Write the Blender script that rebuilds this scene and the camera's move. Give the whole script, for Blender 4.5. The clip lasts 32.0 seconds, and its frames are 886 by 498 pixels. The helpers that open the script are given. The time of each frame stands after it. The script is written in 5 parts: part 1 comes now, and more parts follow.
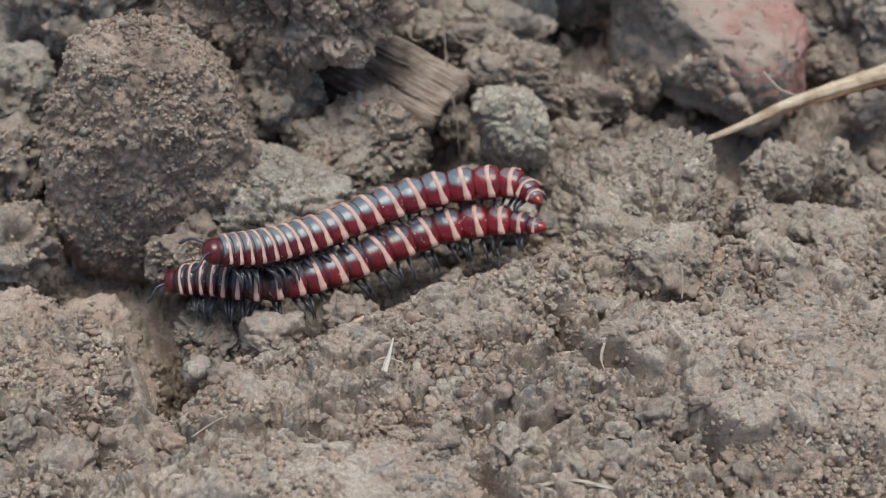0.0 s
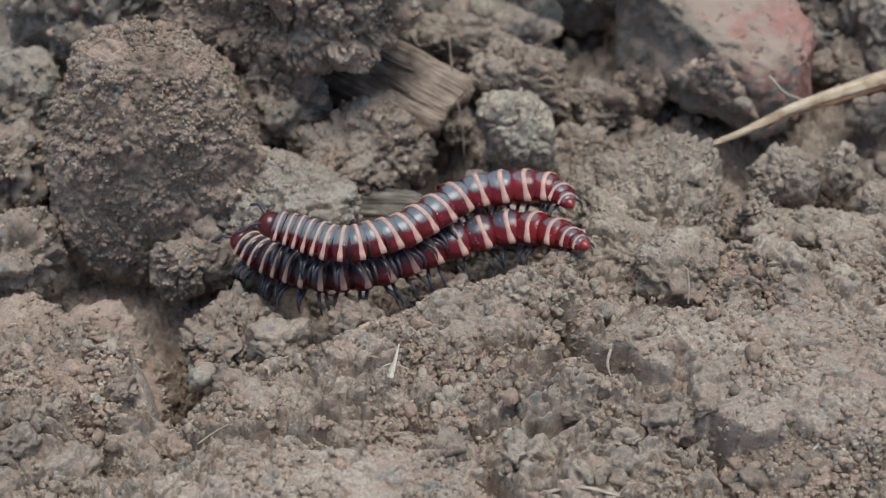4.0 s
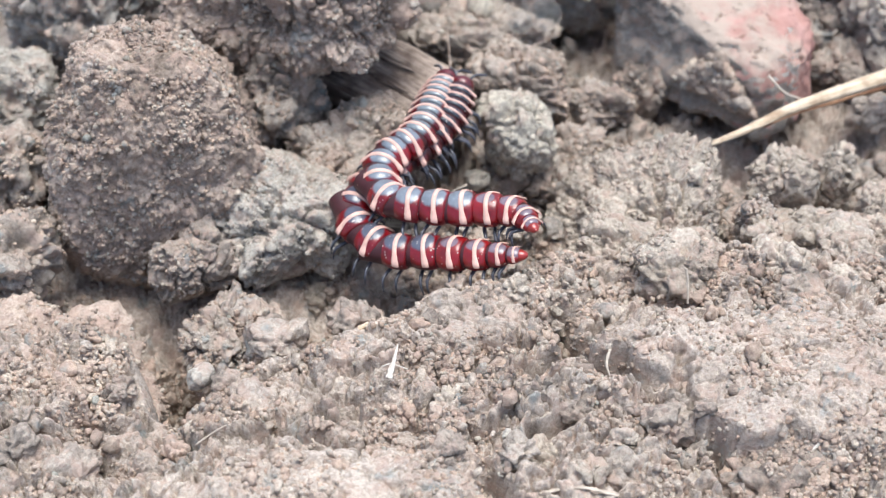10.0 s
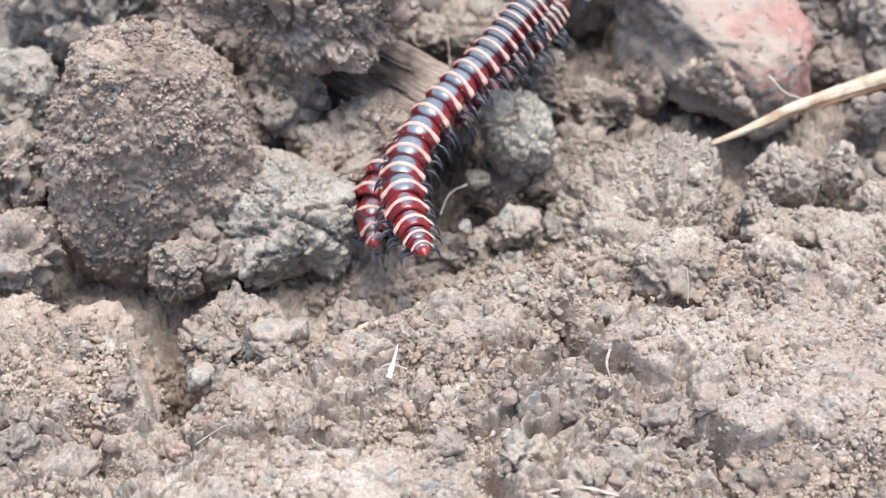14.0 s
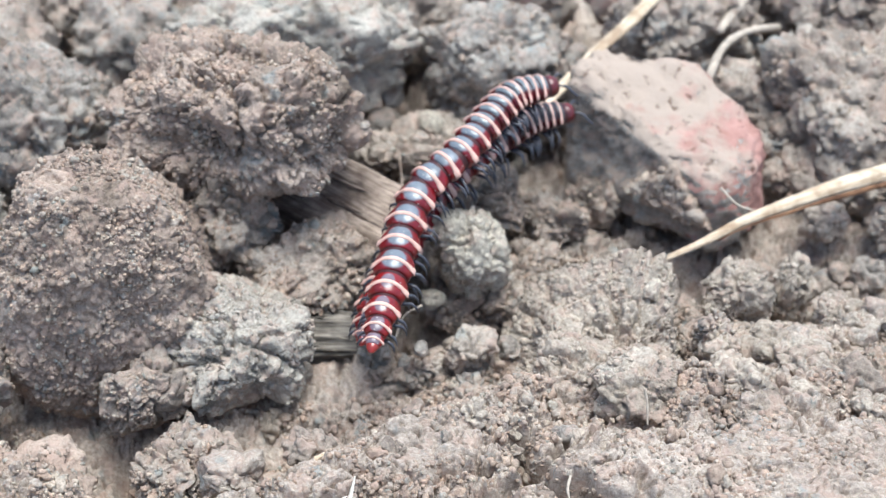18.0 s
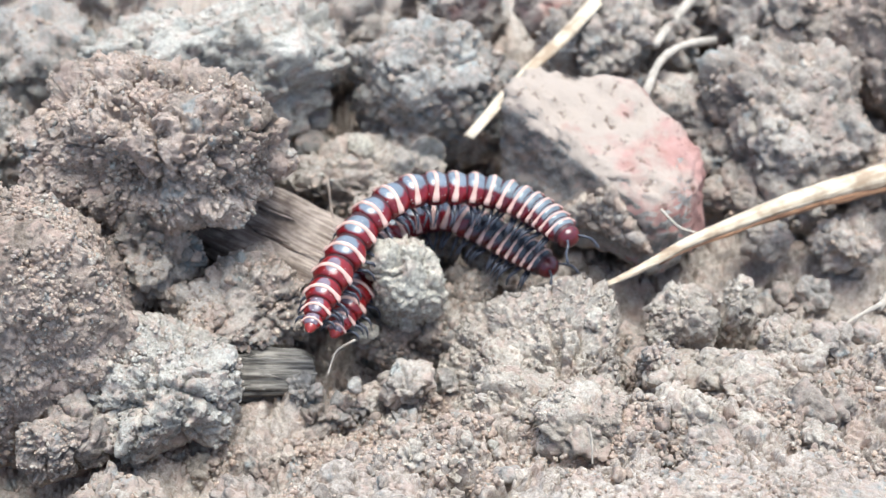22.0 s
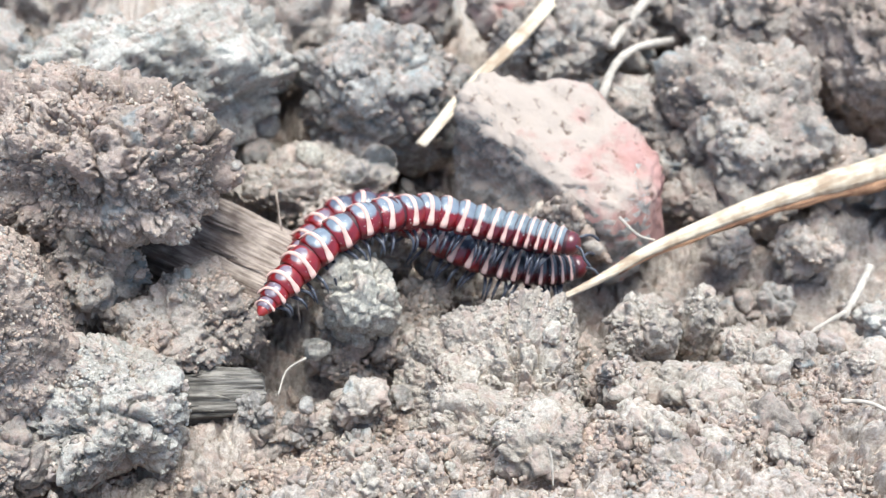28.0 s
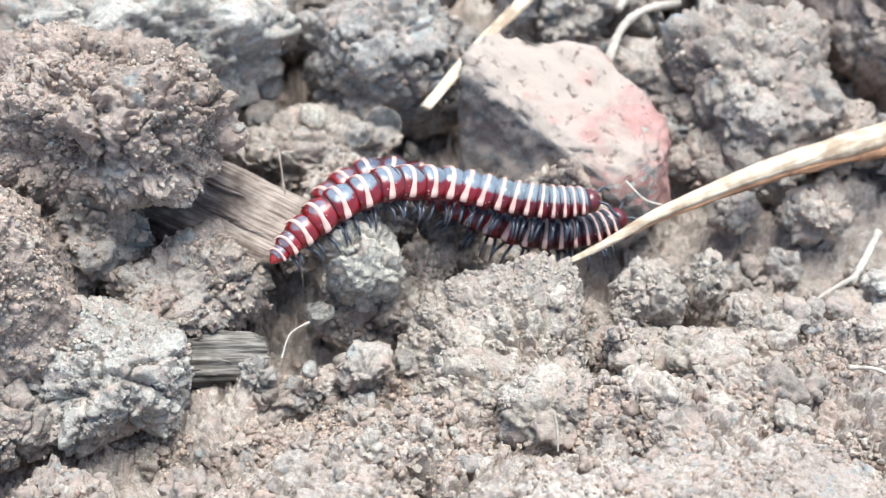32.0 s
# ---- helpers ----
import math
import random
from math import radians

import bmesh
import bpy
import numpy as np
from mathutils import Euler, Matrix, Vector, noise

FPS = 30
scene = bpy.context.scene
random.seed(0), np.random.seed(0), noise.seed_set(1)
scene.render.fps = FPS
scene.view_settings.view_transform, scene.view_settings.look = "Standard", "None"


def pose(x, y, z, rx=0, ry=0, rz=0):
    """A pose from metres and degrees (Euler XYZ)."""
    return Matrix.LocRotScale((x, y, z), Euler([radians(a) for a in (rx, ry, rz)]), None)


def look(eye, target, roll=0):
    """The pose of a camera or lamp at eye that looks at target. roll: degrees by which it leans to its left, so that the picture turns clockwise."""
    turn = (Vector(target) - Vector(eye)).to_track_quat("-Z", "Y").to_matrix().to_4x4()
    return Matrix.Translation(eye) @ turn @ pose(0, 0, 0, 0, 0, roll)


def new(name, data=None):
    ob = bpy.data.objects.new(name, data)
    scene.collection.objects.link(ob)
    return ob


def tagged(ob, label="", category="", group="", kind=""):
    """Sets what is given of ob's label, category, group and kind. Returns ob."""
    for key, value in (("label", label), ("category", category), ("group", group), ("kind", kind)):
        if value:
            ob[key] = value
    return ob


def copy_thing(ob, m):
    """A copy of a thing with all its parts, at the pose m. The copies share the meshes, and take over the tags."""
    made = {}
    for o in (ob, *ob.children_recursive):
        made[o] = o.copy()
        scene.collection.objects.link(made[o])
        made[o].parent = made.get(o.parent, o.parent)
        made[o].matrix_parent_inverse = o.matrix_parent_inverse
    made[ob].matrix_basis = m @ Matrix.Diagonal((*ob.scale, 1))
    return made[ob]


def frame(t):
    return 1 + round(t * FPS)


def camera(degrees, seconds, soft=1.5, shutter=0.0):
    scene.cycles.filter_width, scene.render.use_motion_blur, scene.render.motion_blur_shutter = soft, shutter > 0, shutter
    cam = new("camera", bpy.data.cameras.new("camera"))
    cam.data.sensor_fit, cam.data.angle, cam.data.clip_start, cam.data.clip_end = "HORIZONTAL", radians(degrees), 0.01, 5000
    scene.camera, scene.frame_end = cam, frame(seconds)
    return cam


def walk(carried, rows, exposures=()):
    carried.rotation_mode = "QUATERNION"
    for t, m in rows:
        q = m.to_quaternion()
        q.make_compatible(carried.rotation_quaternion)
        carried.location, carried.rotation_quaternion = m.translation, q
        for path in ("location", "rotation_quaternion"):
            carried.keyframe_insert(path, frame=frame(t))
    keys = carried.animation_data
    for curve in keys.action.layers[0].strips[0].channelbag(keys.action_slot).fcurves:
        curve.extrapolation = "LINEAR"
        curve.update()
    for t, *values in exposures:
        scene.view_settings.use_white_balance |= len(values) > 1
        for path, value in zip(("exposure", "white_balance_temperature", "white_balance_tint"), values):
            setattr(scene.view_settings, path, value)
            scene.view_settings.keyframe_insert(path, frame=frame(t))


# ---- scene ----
# Units: metres; the layout is given in millimetres. x to the right, y away, z up.
# The pair of millipedes is about 35 mm long; the camera hangs about 15 cm away.
MM = 0.001
cam = camera(32.0, 32.0, soft=0.95)
cam.data.dof.use_dof, cam.data.dof.focus_distance, cam.data.dof.aperture_fstop = True, 0.129, 49.0
PATH = [
    (0.0, pose(0.00001, -0.10477, 0.10811, 43.89, -0.23, 0.01)),
    (0.5, pose(0.00001, -0.10475, 0.10813, 43.87, -0.11, 0.08)),
    (1.0, pose(-0.00009, -0.10442, 0.10824, 43.79, -0.05, 0.20)),
    (1.5, pose(-0.00019, -0.10446, 0.10814, 43.96, -0.06, 0.07)),
    (2.0, pose(-0.00027, -0.10444, 0.10802, 44.01, -0.09, 0.04)),
    (2.5, pose(-0.00009, -0.10439, 0.10806, 43.99, -0.01, 0.04)),
    (3.0, pose(-0.00008, -0.10440, 0.10805, 44.00, -0.02, 0.05)),
    (3.5, pose(-0.00012, -0.10435, 0.10811, 43.97, -0.04, 0.04)),
    (5.5, pose(-0.00012, -0.10422, 0.10812, 43.94, -0.04, 0.02)),
    (6.0, pose(-0.00009, -0.10424, 0.10811, 43.95, -0.03, 0.03)),
    (6.5, pose(-0.00003, -0.10426, 0.10805, 43.92, -0.02, 0.01)),
    (7.0, pose(-0.00009, -0.10413, 0.10790, 43.88, -0.06, -0.00)),
    (7.5, pose(0.00003, -0.10413, 0.10801, 43.95, 0.00, 0.01)),
    (9.0, pose(0.00000, -0.10420, 0.10790, 44.00, -0.00, -0.00)),
    (12.0, pose(0.00001, -0.10424, 0.10787, 44.02, 0.01, -0.00)),
    (15.5, pose(0.00006, -0.10416, 0.10796, 43.97, 0.04, -0.01)),
    (16.0, pose(0.00020, -0.10423, 0.10847, 44.71, 0.12, -0.16)),
    (16.5, pose(0.00014, -0.10235, 0.10902, 46.40, -0.01, -1.05)),
    (17.0, pose(0.00018, -0.10214, 0.10920, 47.26, -0.01, -1.58)),
    (17.5, pose(0.00013, -0.10182, 0.10902, 47.38, -0.10, -1.78)),
    (18.0, pose(0.00028, -0.10110, 0.10899, 47.36, -0.13, -2.08)),
    (18.5, pose(0.00024, -0.10002, 0.10875, 47.54, -0.32, -2.72)),
    (19.0, pose(0.00061, -0.09867, 0.10831, 47.52, -0.43, -3.21)),
    (19.5, pose(0.00066, -0.09701, 0.10796, 47.54, -0.62, -3.90)),
    (20.0, pose(0.00075, -0.09654, 0.10762, 47.42, -0.63, -4.05)),
    (20.5, pose(0.00072, -0.09639, 0.10756, 47.23, -0.64, -4.08)),
    (21.0, pose(0.00067, -0.09612, 0.10771, 47.14, -0.65, -4.15)),
    (21.5, pose(0.00088, -0.09508, 0.10746, 47.23, -0.75, -4.48)),
    (22.0, pose(0.00078, -0.09461, 0.10716, 47.32, -0.86, -4.71)),
    (22.5, pose(0.00104, -0.09412, 0.10706, 47.36, -0.84, -4.90)),
    (23.0, pose(0.00089, -0.09393, 0.10687, 47.38, -0.93, -5.02)),
    (23.5, pose(0.00107, -0.09371, 0.10682, 47.37, -0.92, -5.04)),
    (24.0, pose(0.00110, -0.09315, 0.10673, 47.36, -1.01, -5.26)),
    (24.5, pose(0.00135, -0.09218, 0.10633, 47.42, -1.13, -5.62)),
    (25.0, pose(0.00150, -0.09089, 0.10588, 47.43, -1.29, -6.16)),
    (25.5, pose(0.00146, -0.09050, 0.10569, 47.39, -1.37, -6.32)),
    (27.5, pose(0.00170, -0.09011, 0.10539, 47.18, -1.32, -6.38)),
    (28.0, pose(0.00157, -0.08988, 0.10553, 47.01, -1.35, -6.45)),
    (28.5, pose(0.00165, -0.08965, 0.10551, 46.83, -1.33, -6.46)),
    (29.0, pose(0.00171, -0.08957, 0.10541, 46.65, -1.32, -6.44)),
    (29.5, pose(0.00170, -0.08923, 0.10524, 46.13, -1.34, -6.41)),
    (30.0, pose(0.00143, -0.08922, 0.10465, 45.99, -1.46, -6.35)),
    (30.5, pose(0.00146, -0.08910, 0.10470, 45.80, -1.44, -6.29)),
    (31.0, pose(0.00138, -0.08906, 0.10473, 45.74, -1.47, -6.28)),
    (31.5, pose(0.00126, -0.08908, 0.10471, 45.72, -1.52, -6.30)),
    (32.0, pose(0.00143, -0.08900, 0.10469, 45.67, -1.47, -6.24)),
]
LIFT = 0.3
EXPOSURES = [(t, stops + LIFT, kelvin, tint) for t, stops, kelvin, tint in ((0.0, -0.14, 6300, 2), (1.0, -0.27, 6300, 2), (6.0, -0.27, 6200, 3), (7.0, -0.17, 6150, 4), (8.0, 0.5, 6080, 5), (9.0, 0.82, 6050, 5), (13.5, 0.82, 6050, 5), (16.0, 0.76, 6000, 4), (19.0, 0.86, 5850, 1), (32.0, 1.06, 5780, 0))]
walk(cam, PATH, EXPOSURES)

# ---- light: bright overcast ----
world = bpy.data.worlds.new("overcast_sky")
scene.world = world
world.use_nodes = True
wn = world.node_tree.nodes
wn.clear()
sky = wn.new("ShaderNodeTexSky")
sky.sky_type = "NISHITA"
sky.sun_disc = False
sky.sun_elevation, sky.sun_rotation = radians(82), radians(50)
sky.air_density, sky.dust_density = 1.0, 4.0
bg = wn.new("ShaderNodeBackground")
bg.inputs["Strength"].default_value = 0.118
out = wn.new("ShaderNodeOutputWorld")
world.node_tree.links.new(sky.outputs["Color"], bg.inputs["Color"])
world.node_tree.links.new(bg.outputs["Background"], out.inputs["Surface"])
sun_data = bpy.data.lights.new("sun", "SUN")
sun_data.energy, sun_data.angle, sun_data.color = 1.95, radians(38), (1.0, 0.95, 0.89)
sun = new("sun", sun_data)
sun.matrix_world = look((0.06, 0.05, 0.6), (0, 0, 0))


# ---- materials ----
def ramp(nt, fac, stops):
    node = nt.nodes.new("ShaderNodeValToRGB")
    els = node.color_ramp.elements
    while len(els) < len(stops):
        els.new(0.5)
    for el, (pos, col) in zip(els, stops):
        el.position, el.color = pos, (*col, 1)
    nt.links.new(fac, node.inputs["Fac"])
    return node.outputs["Color"]


def noise_tex(nt, co, scale, detail=4.0, rough=0.6):
    node = nt.nodes.new("ShaderNodeTexNoise")
    node.inputs["Scale"].default_value = scale
    node.inputs["Detail"].default_value = detail
    node.inputs["Roughness"].default_value = rough
    nt.links.new(co, node.inputs["Vector"])
    return node.outputs["Fac"]


def mix(nt, fac, a, b, blend="MIX"):
    node = nt.nodes.new("ShaderNodeMix")
    node.data_type, node.blend_type = "RGBA", blend
    for sock, val in ((node.inputs[0], fac), (node.inputs[6], a), (node.inputs[7], b)):
        if isinstance(val, (int, float)):
            sock.default_value = val
        elif isinstance(val, tuple):
            sock.default_value = (*val, 1)
        else:
            nt.links.new(val, sock)
    return node.outputs[2]


def start(name, rough=0.9, spec=0.25):
    mat = bpy.data.materials.new(name)
    mat.use_nodes = True
    nt = mat.node_tree
    bsdf = nt.nodes["Principled BSDF"]
    bsdf.inputs["Roughness"].default_value = rough
    bsdf.inputs["Specular IOR Level"].default_value = spec
    tc = nt.nodes.new("ShaderNodeTexCoord")
    info = nt.nodes.new("ShaderNodeObjectInfo")
    add = nt.nodes.new("ShaderNodeVectorMath")
    nt.links.new(tc.outputs["Object"], add.inputs[0])
    nt.links.new(info.outputs["Random"], add.inputs[1])
    return mat, nt, bsdf, add.outputs[0]


def bump(nt, bsdf, layers):
    """layers: (height socket, strength, distance in metres)"""
    last = None
    for height, strength, dist in layers:
        node = nt.nodes.new("ShaderNodeBump")
        node.inputs["Strength"].default_value = strength
        node.inputs["Distance"].default_value = dist
        nt.links.new(height, node.inputs["Height"])
        if last:
            nt.links.new(last, node.inputs["Normal"])
        last = node.outputs["Normal"]
    nt.links.new(last, bsdf.inputs["Normal"])


def soil(name, dark, mid, pale, speck=0.5, grain=1.0, loose=False, chill=0.6):
    """Dry soil: broad tone, fine grain, a few cool and rusty patches, pale grit. loose: each separate crumb has its own tone."""
    mat, nt, bsdf, co = start(name, 0.92, 0.2)
    col = ramp(nt, noise_tex(nt, co, 130, 3), [(0.3, dark), (0.5, mid), (0.72, pale)])
    if loose:
        geo = nt.nodes.new("ShaderNodeNewGeometry")
        tint = ramp(nt, geo.outputs["Random Per Island"], [(0.0, (0.72, 0.66, 0.63)), (0.3, (1.0, 0.93, 0.88)), (0.55, (1.12, 0.96, 0.86)), (0.78, (1.0, 1.0, 1.0)), (0.92, (1.3, 1.26, 1.18)), (1.0, (0.8, 0.92, 0.95))])
        col = mix(nt, 1.0, col, tint, "MULTIPLY")
    fine = ramp(nt, noise_tex(nt, co, 2300, 4, 0.75), [(0.3, (0.55, 0.48, 0.46)), (0.5, (1.0, 0.97, 0.95)), (0.7, (1.42, 1.4, 1.36))])
    col = mix(nt, 0.85, col, fine, "MULTIPLY")
    cool = ramp(nt, noise_tex(nt, co, 300, 3, 0.6), [(0.6, (0, 0, 0)), (0.69, (chill,) * 3)])
    col = mix(nt, cool, col, (0.27, 0.305, 0.305))
    red = ramp(nt, noise_tex(nt, co, 520, 4, 0.7), [(0.48, (0, 0, 0)), (0.62, (0.6, 0.6, 0.6))])
    col = mix(nt, red, col, (0.43, 0.31, 0.255))
    cell = nt.nodes.new("ShaderNodeTexVoronoi")
    cell.inputs["Scale"].default_value = 900
    nt.links.new(co, cell.inputs["Vector"])
    grit = ramp(nt, cell.outputs["Distance"], [(0.1, (speck,) * 3), (0.2, (0, 0, 0))])
    pick = ramp(nt, noise_tex(nt, co, 500, 2), [(0.56, (0, 0, 0)), (0.66, (1, 1, 1))])
    col = mix(nt, mix(nt, 1.0, grit, pick, "MULTIPLY"), col, (0.55, 0.51, 0.46))
    nt.links.new(col, bsdf.inputs["Base Color"])
    crumb = nt.nodes.new("ShaderNodeTexVoronoi")
    crumb.inputs["Scale"].default_value = 2600
    nt.links.new(co, crumb.inputs["Vector"])
    nodule = nt.nodes.new("ShaderNodeTexVoronoi")
    nodule.feature = "SMOOTH_F1"
    nodule.inputs["Smoothness"].default_value = 0.25
    nodule.inputs["Scale"].default_value = 1150
    warped = nt.nodes.new("ShaderNodeVectorMath")
    warped.operation = "MULTIPLY_ADD"
    shift = nt.nodes.new("ShaderNodeTexNoise")
    shift.inputs["Scale"].default_value = 900
    nt.links.new(co, shift.inputs["Vector"])
    nt.links.new(shift.outputs["Color"], warped.inputs[0])
    warped.inputs[1].default_value = (0.0009, 0.0009, 0.0009)
    nt.links.new(co, warped.inputs[2])
    nt.links.new(warped.outputs[0], nodule.inputs["Vector"])
    bump(nt, bsdf, [(nodule.outputs["Distance"], -1.0 * grain, 0.001), (noise_tex(nt, co, 900, 6, 0.75), 0.9 * grain, 0.0006), (crumb.outputs["Distance"], -0.8 * grain, 0.0003), (noise_tex(nt, co, 4200, 3, 0.6), 0.6 * grain, 0.0001)])
    return mat


def plain(name, colour, rough=0.5, spec=0.5, scale=800, vary=0.25, coat=0.0):
    mat, nt, bsdf, co = start(name, rough, spec)
    lo, hi = tuple(c * (1 - vary) for c in colour), tuple(min(1, c * (1 + vary)) for c in colour)
    nt.links.new(ramp(nt, noise_tex(nt, co, scale, 3), [(0.3, lo), (0.7, hi)]), bsdf.inputs["Base Color"])
    bsdf.inputs["Coat Weight"].default_value = coat
    bsdf.inputs["Coat Roughness"].default_value = 0.12
    bump(nt, bsdf, [(noise_tex(nt, co, scale * 3, 3), 0.25, 0.00006)])
    return mat


def fibrous(name, dark, pale, along, low=0.38, high=0.58):
    """Straw and wood: streaks along one object axis."""
    mat, nt, bsdf, co = start(name, 0.7, 0.3)
    mp = nt.nodes.new("ShaderNodeMapping")
    mp.inputs["Scale"].default_value = [0.06 if i == along else 1.0 for i in range(3)]
    nt.links.new(co, mp.inputs["Vector"])
    streak = noise_tex(nt, mp.outputs["Vector"], 3200, 3, 0.65)
    col = ramp(nt, streak, [(low, dark), (high, pale)])
    stain = ramp(nt, noise_tex(nt, co, 260, 3), [(0.45, (0, 0, 0)), (0.65, (0.85, 0.85, 0.85))])
    nt.links.new(mix(nt, stain, col, tuple(c * 0.7 for c in dark)), bsdf.inputs["Base Color"])
    bump(nt, bsdf, [(streak, 0.8, 0.00025)])
    return mat


SOIL = soil("crumbly_brown_soil", (0.202, 0.170, 0.146), (0.347, 0.305, 0.265), (0.482, 0.435, 0.383))
SOIL_TAN = soil("tan_soil", (0.28, 0.242, 0.202), (0.43, 0.382, 0.325), (0.55, 0.5, 0.43), chill=0.25)
SOIL_GREY = soil("grey_soil", (0.202, 0.183, 0.166), (0.336, 0.314, 0.287), (0.470, 0.448, 0.410))
SOIL_PALE = soil("pale_limy_soil", (0.27, 0.25, 0.22), (0.44, 0.415, 0.37), (0.6, 0.575, 0.52), 0.8, chill=0.3)
SOIL_RED = soil("red_brown_soil", (0.224, 0.183, 0.151), (0.396, 0.323, 0.273), (0.541, 0.455, 0.389))
GROUND = soil("dry_crusted_soil", (0.357, 0.310, 0.271), (0.449, 0.394, 0.345), (0.542, 0.481, 0.422))
CRUMBS = soil("loose_soil_crumbs", (0.332, 0.293, 0.256), (0.426, 0.381, 0.336), (0.516, 0.465, 0.412), loose=True)
STONE = soil("pale_grey_stone", (0.4, 0.37, 0.31), (0.53, 0.49, 0.415), (0.65, 0.61, 0.525), 0.9, 1.3, chill=0.1)
STRAW = fibrous("dry_straw", (0.4, 0.27, 0.17), (0.7, 0.6, 0.46), 0, 0.25, 0.6)
STRAW_BROWN = fibrous("brown_straw_strip", (0.16, 0.075, 0.04), (0.4, 0.22, 0.12), 0)
STRAW_PALE = fibrous("bleached_straw", (0.42, 0.36, 0.3), (0.72, 0.67, 0.6), 0)
WOOD = fibrous("weathered_wood", (0.13, 0.09, 0.07), (0.38, 0.305, 0.25), 0)
WOOD_GREY = fibrous("grey_rotten_wood", (0.09, 0.078, 0.066), (0.27, 0.24, 0.205), 0)
ROOT = plain("dry_rootlet", (0.42, 0.36, 0.3), 0.8, 0.2)
def shell(name, back, side, wide=0.0013, long=0.00128):
    """Glossy ring shell: the side colour, and an oval patch of the back colour on the top of each ring, part pigment
    and part painted sky sheen; a little grit sticks to it.
    """
    mat, nt, bsdf, co = start(name, 0.3, 0.45)
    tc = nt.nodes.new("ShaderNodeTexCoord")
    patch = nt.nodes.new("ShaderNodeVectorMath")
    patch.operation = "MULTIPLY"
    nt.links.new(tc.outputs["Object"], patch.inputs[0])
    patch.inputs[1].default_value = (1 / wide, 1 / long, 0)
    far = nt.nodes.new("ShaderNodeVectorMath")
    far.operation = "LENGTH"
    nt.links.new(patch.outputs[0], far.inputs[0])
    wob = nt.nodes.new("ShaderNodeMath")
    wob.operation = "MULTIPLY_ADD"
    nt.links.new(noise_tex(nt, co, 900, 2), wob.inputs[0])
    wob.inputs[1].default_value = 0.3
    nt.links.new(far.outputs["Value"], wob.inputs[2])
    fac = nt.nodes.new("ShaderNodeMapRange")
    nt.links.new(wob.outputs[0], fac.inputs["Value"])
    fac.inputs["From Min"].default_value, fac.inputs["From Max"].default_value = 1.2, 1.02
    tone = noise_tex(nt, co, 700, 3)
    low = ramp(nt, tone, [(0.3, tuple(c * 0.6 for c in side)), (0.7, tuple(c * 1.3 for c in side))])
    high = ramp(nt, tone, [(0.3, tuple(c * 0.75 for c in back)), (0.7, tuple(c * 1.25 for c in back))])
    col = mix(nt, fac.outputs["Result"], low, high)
    grit = nt.nodes.new("ShaderNodeTexVoronoi")
    grit.inputs["Scale"].default_value = 2100
    nt.links.new(co, grit.inputs["Vector"])
    spot = ramp(nt, grit.outputs["Distance"], [(0.1, (0.9, 0.9, 0.9)), (0.2, (0, 0, 0))])
    few = ramp(nt, noise_tex(nt, co, 600, 2), [(0.44, (0, 0, 0)), (0.56, (1, 1, 1))])
    nt.links.new(mix(nt, mix(nt, 1.0, spot, few, "MULTIPLY"), col, (0.45, 0.4, 0.36)), bsdf.inputs["Base Color"])
    bsdf.inputs["Coat Weight"].default_value, bsdf.inputs["Coat Roughness"].default_value = 0.42, 0.18
    bump(nt, bsdf, [(noise_tex(nt, co, 1500, 3), 0.3, 0.0001)])
    return mat


# Back patches: bluish-grey pigment with the sky's sheen painted into the colour.
SHELL_SADDLE_SHEEN = shell("glossy_red_shell_with_blue_grey_back_sheen", (0.145, 0.165, 0.195), (0.15, 0.003, 0.007), 0.00122, 0.00122)
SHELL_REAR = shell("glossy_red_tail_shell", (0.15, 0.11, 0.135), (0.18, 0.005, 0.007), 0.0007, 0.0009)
SHELL_FORE = shell("glossy_maroon_shell_with_pale_blue_back_sheen", (0.15, 0.172, 0.19), (0.1, 0.003, 0.007), 0.0012, 0.0016)
# Darker copy for the lower animal's front rings, its mate's shade in the colour.
SHELL_SHADE = shell("glossy_black_and_maroon_shell_in_shade", (0.035, 0.036, 0.045), (0.065, 0.004, 0.006), 0.0015, 0.001)
SHELL_DARK = shell("glossy_crimson_shell", (0.075, 0.08, 0.11), (0.15, 0.003, 0.007), 0.0011, 0.0011)
SHELL_BAND = plain("cream_band", (0.58, 0.37, 0.31), 0.5, 0.3, 900, 0.2, 0.0)
SHELL_TIP = plain("red_tail_tip", (0.24, 0.018, 0.014), 0.3, 0.5, 700, 0.25, 0.4)
HEAD = plain("glossy_dark_red_head", (0.1, 0.008, 0.012), 0.3, 0.5, 700, 0.3, 0.4)
BELLY = plain("dark_belly", (0.045, 0.012, 0.015), 0.5, 0.4)
LEG = plain("dark_leg", (0.06, 0.06, 0.075), 0.28, 0.5, 900, 0.3)


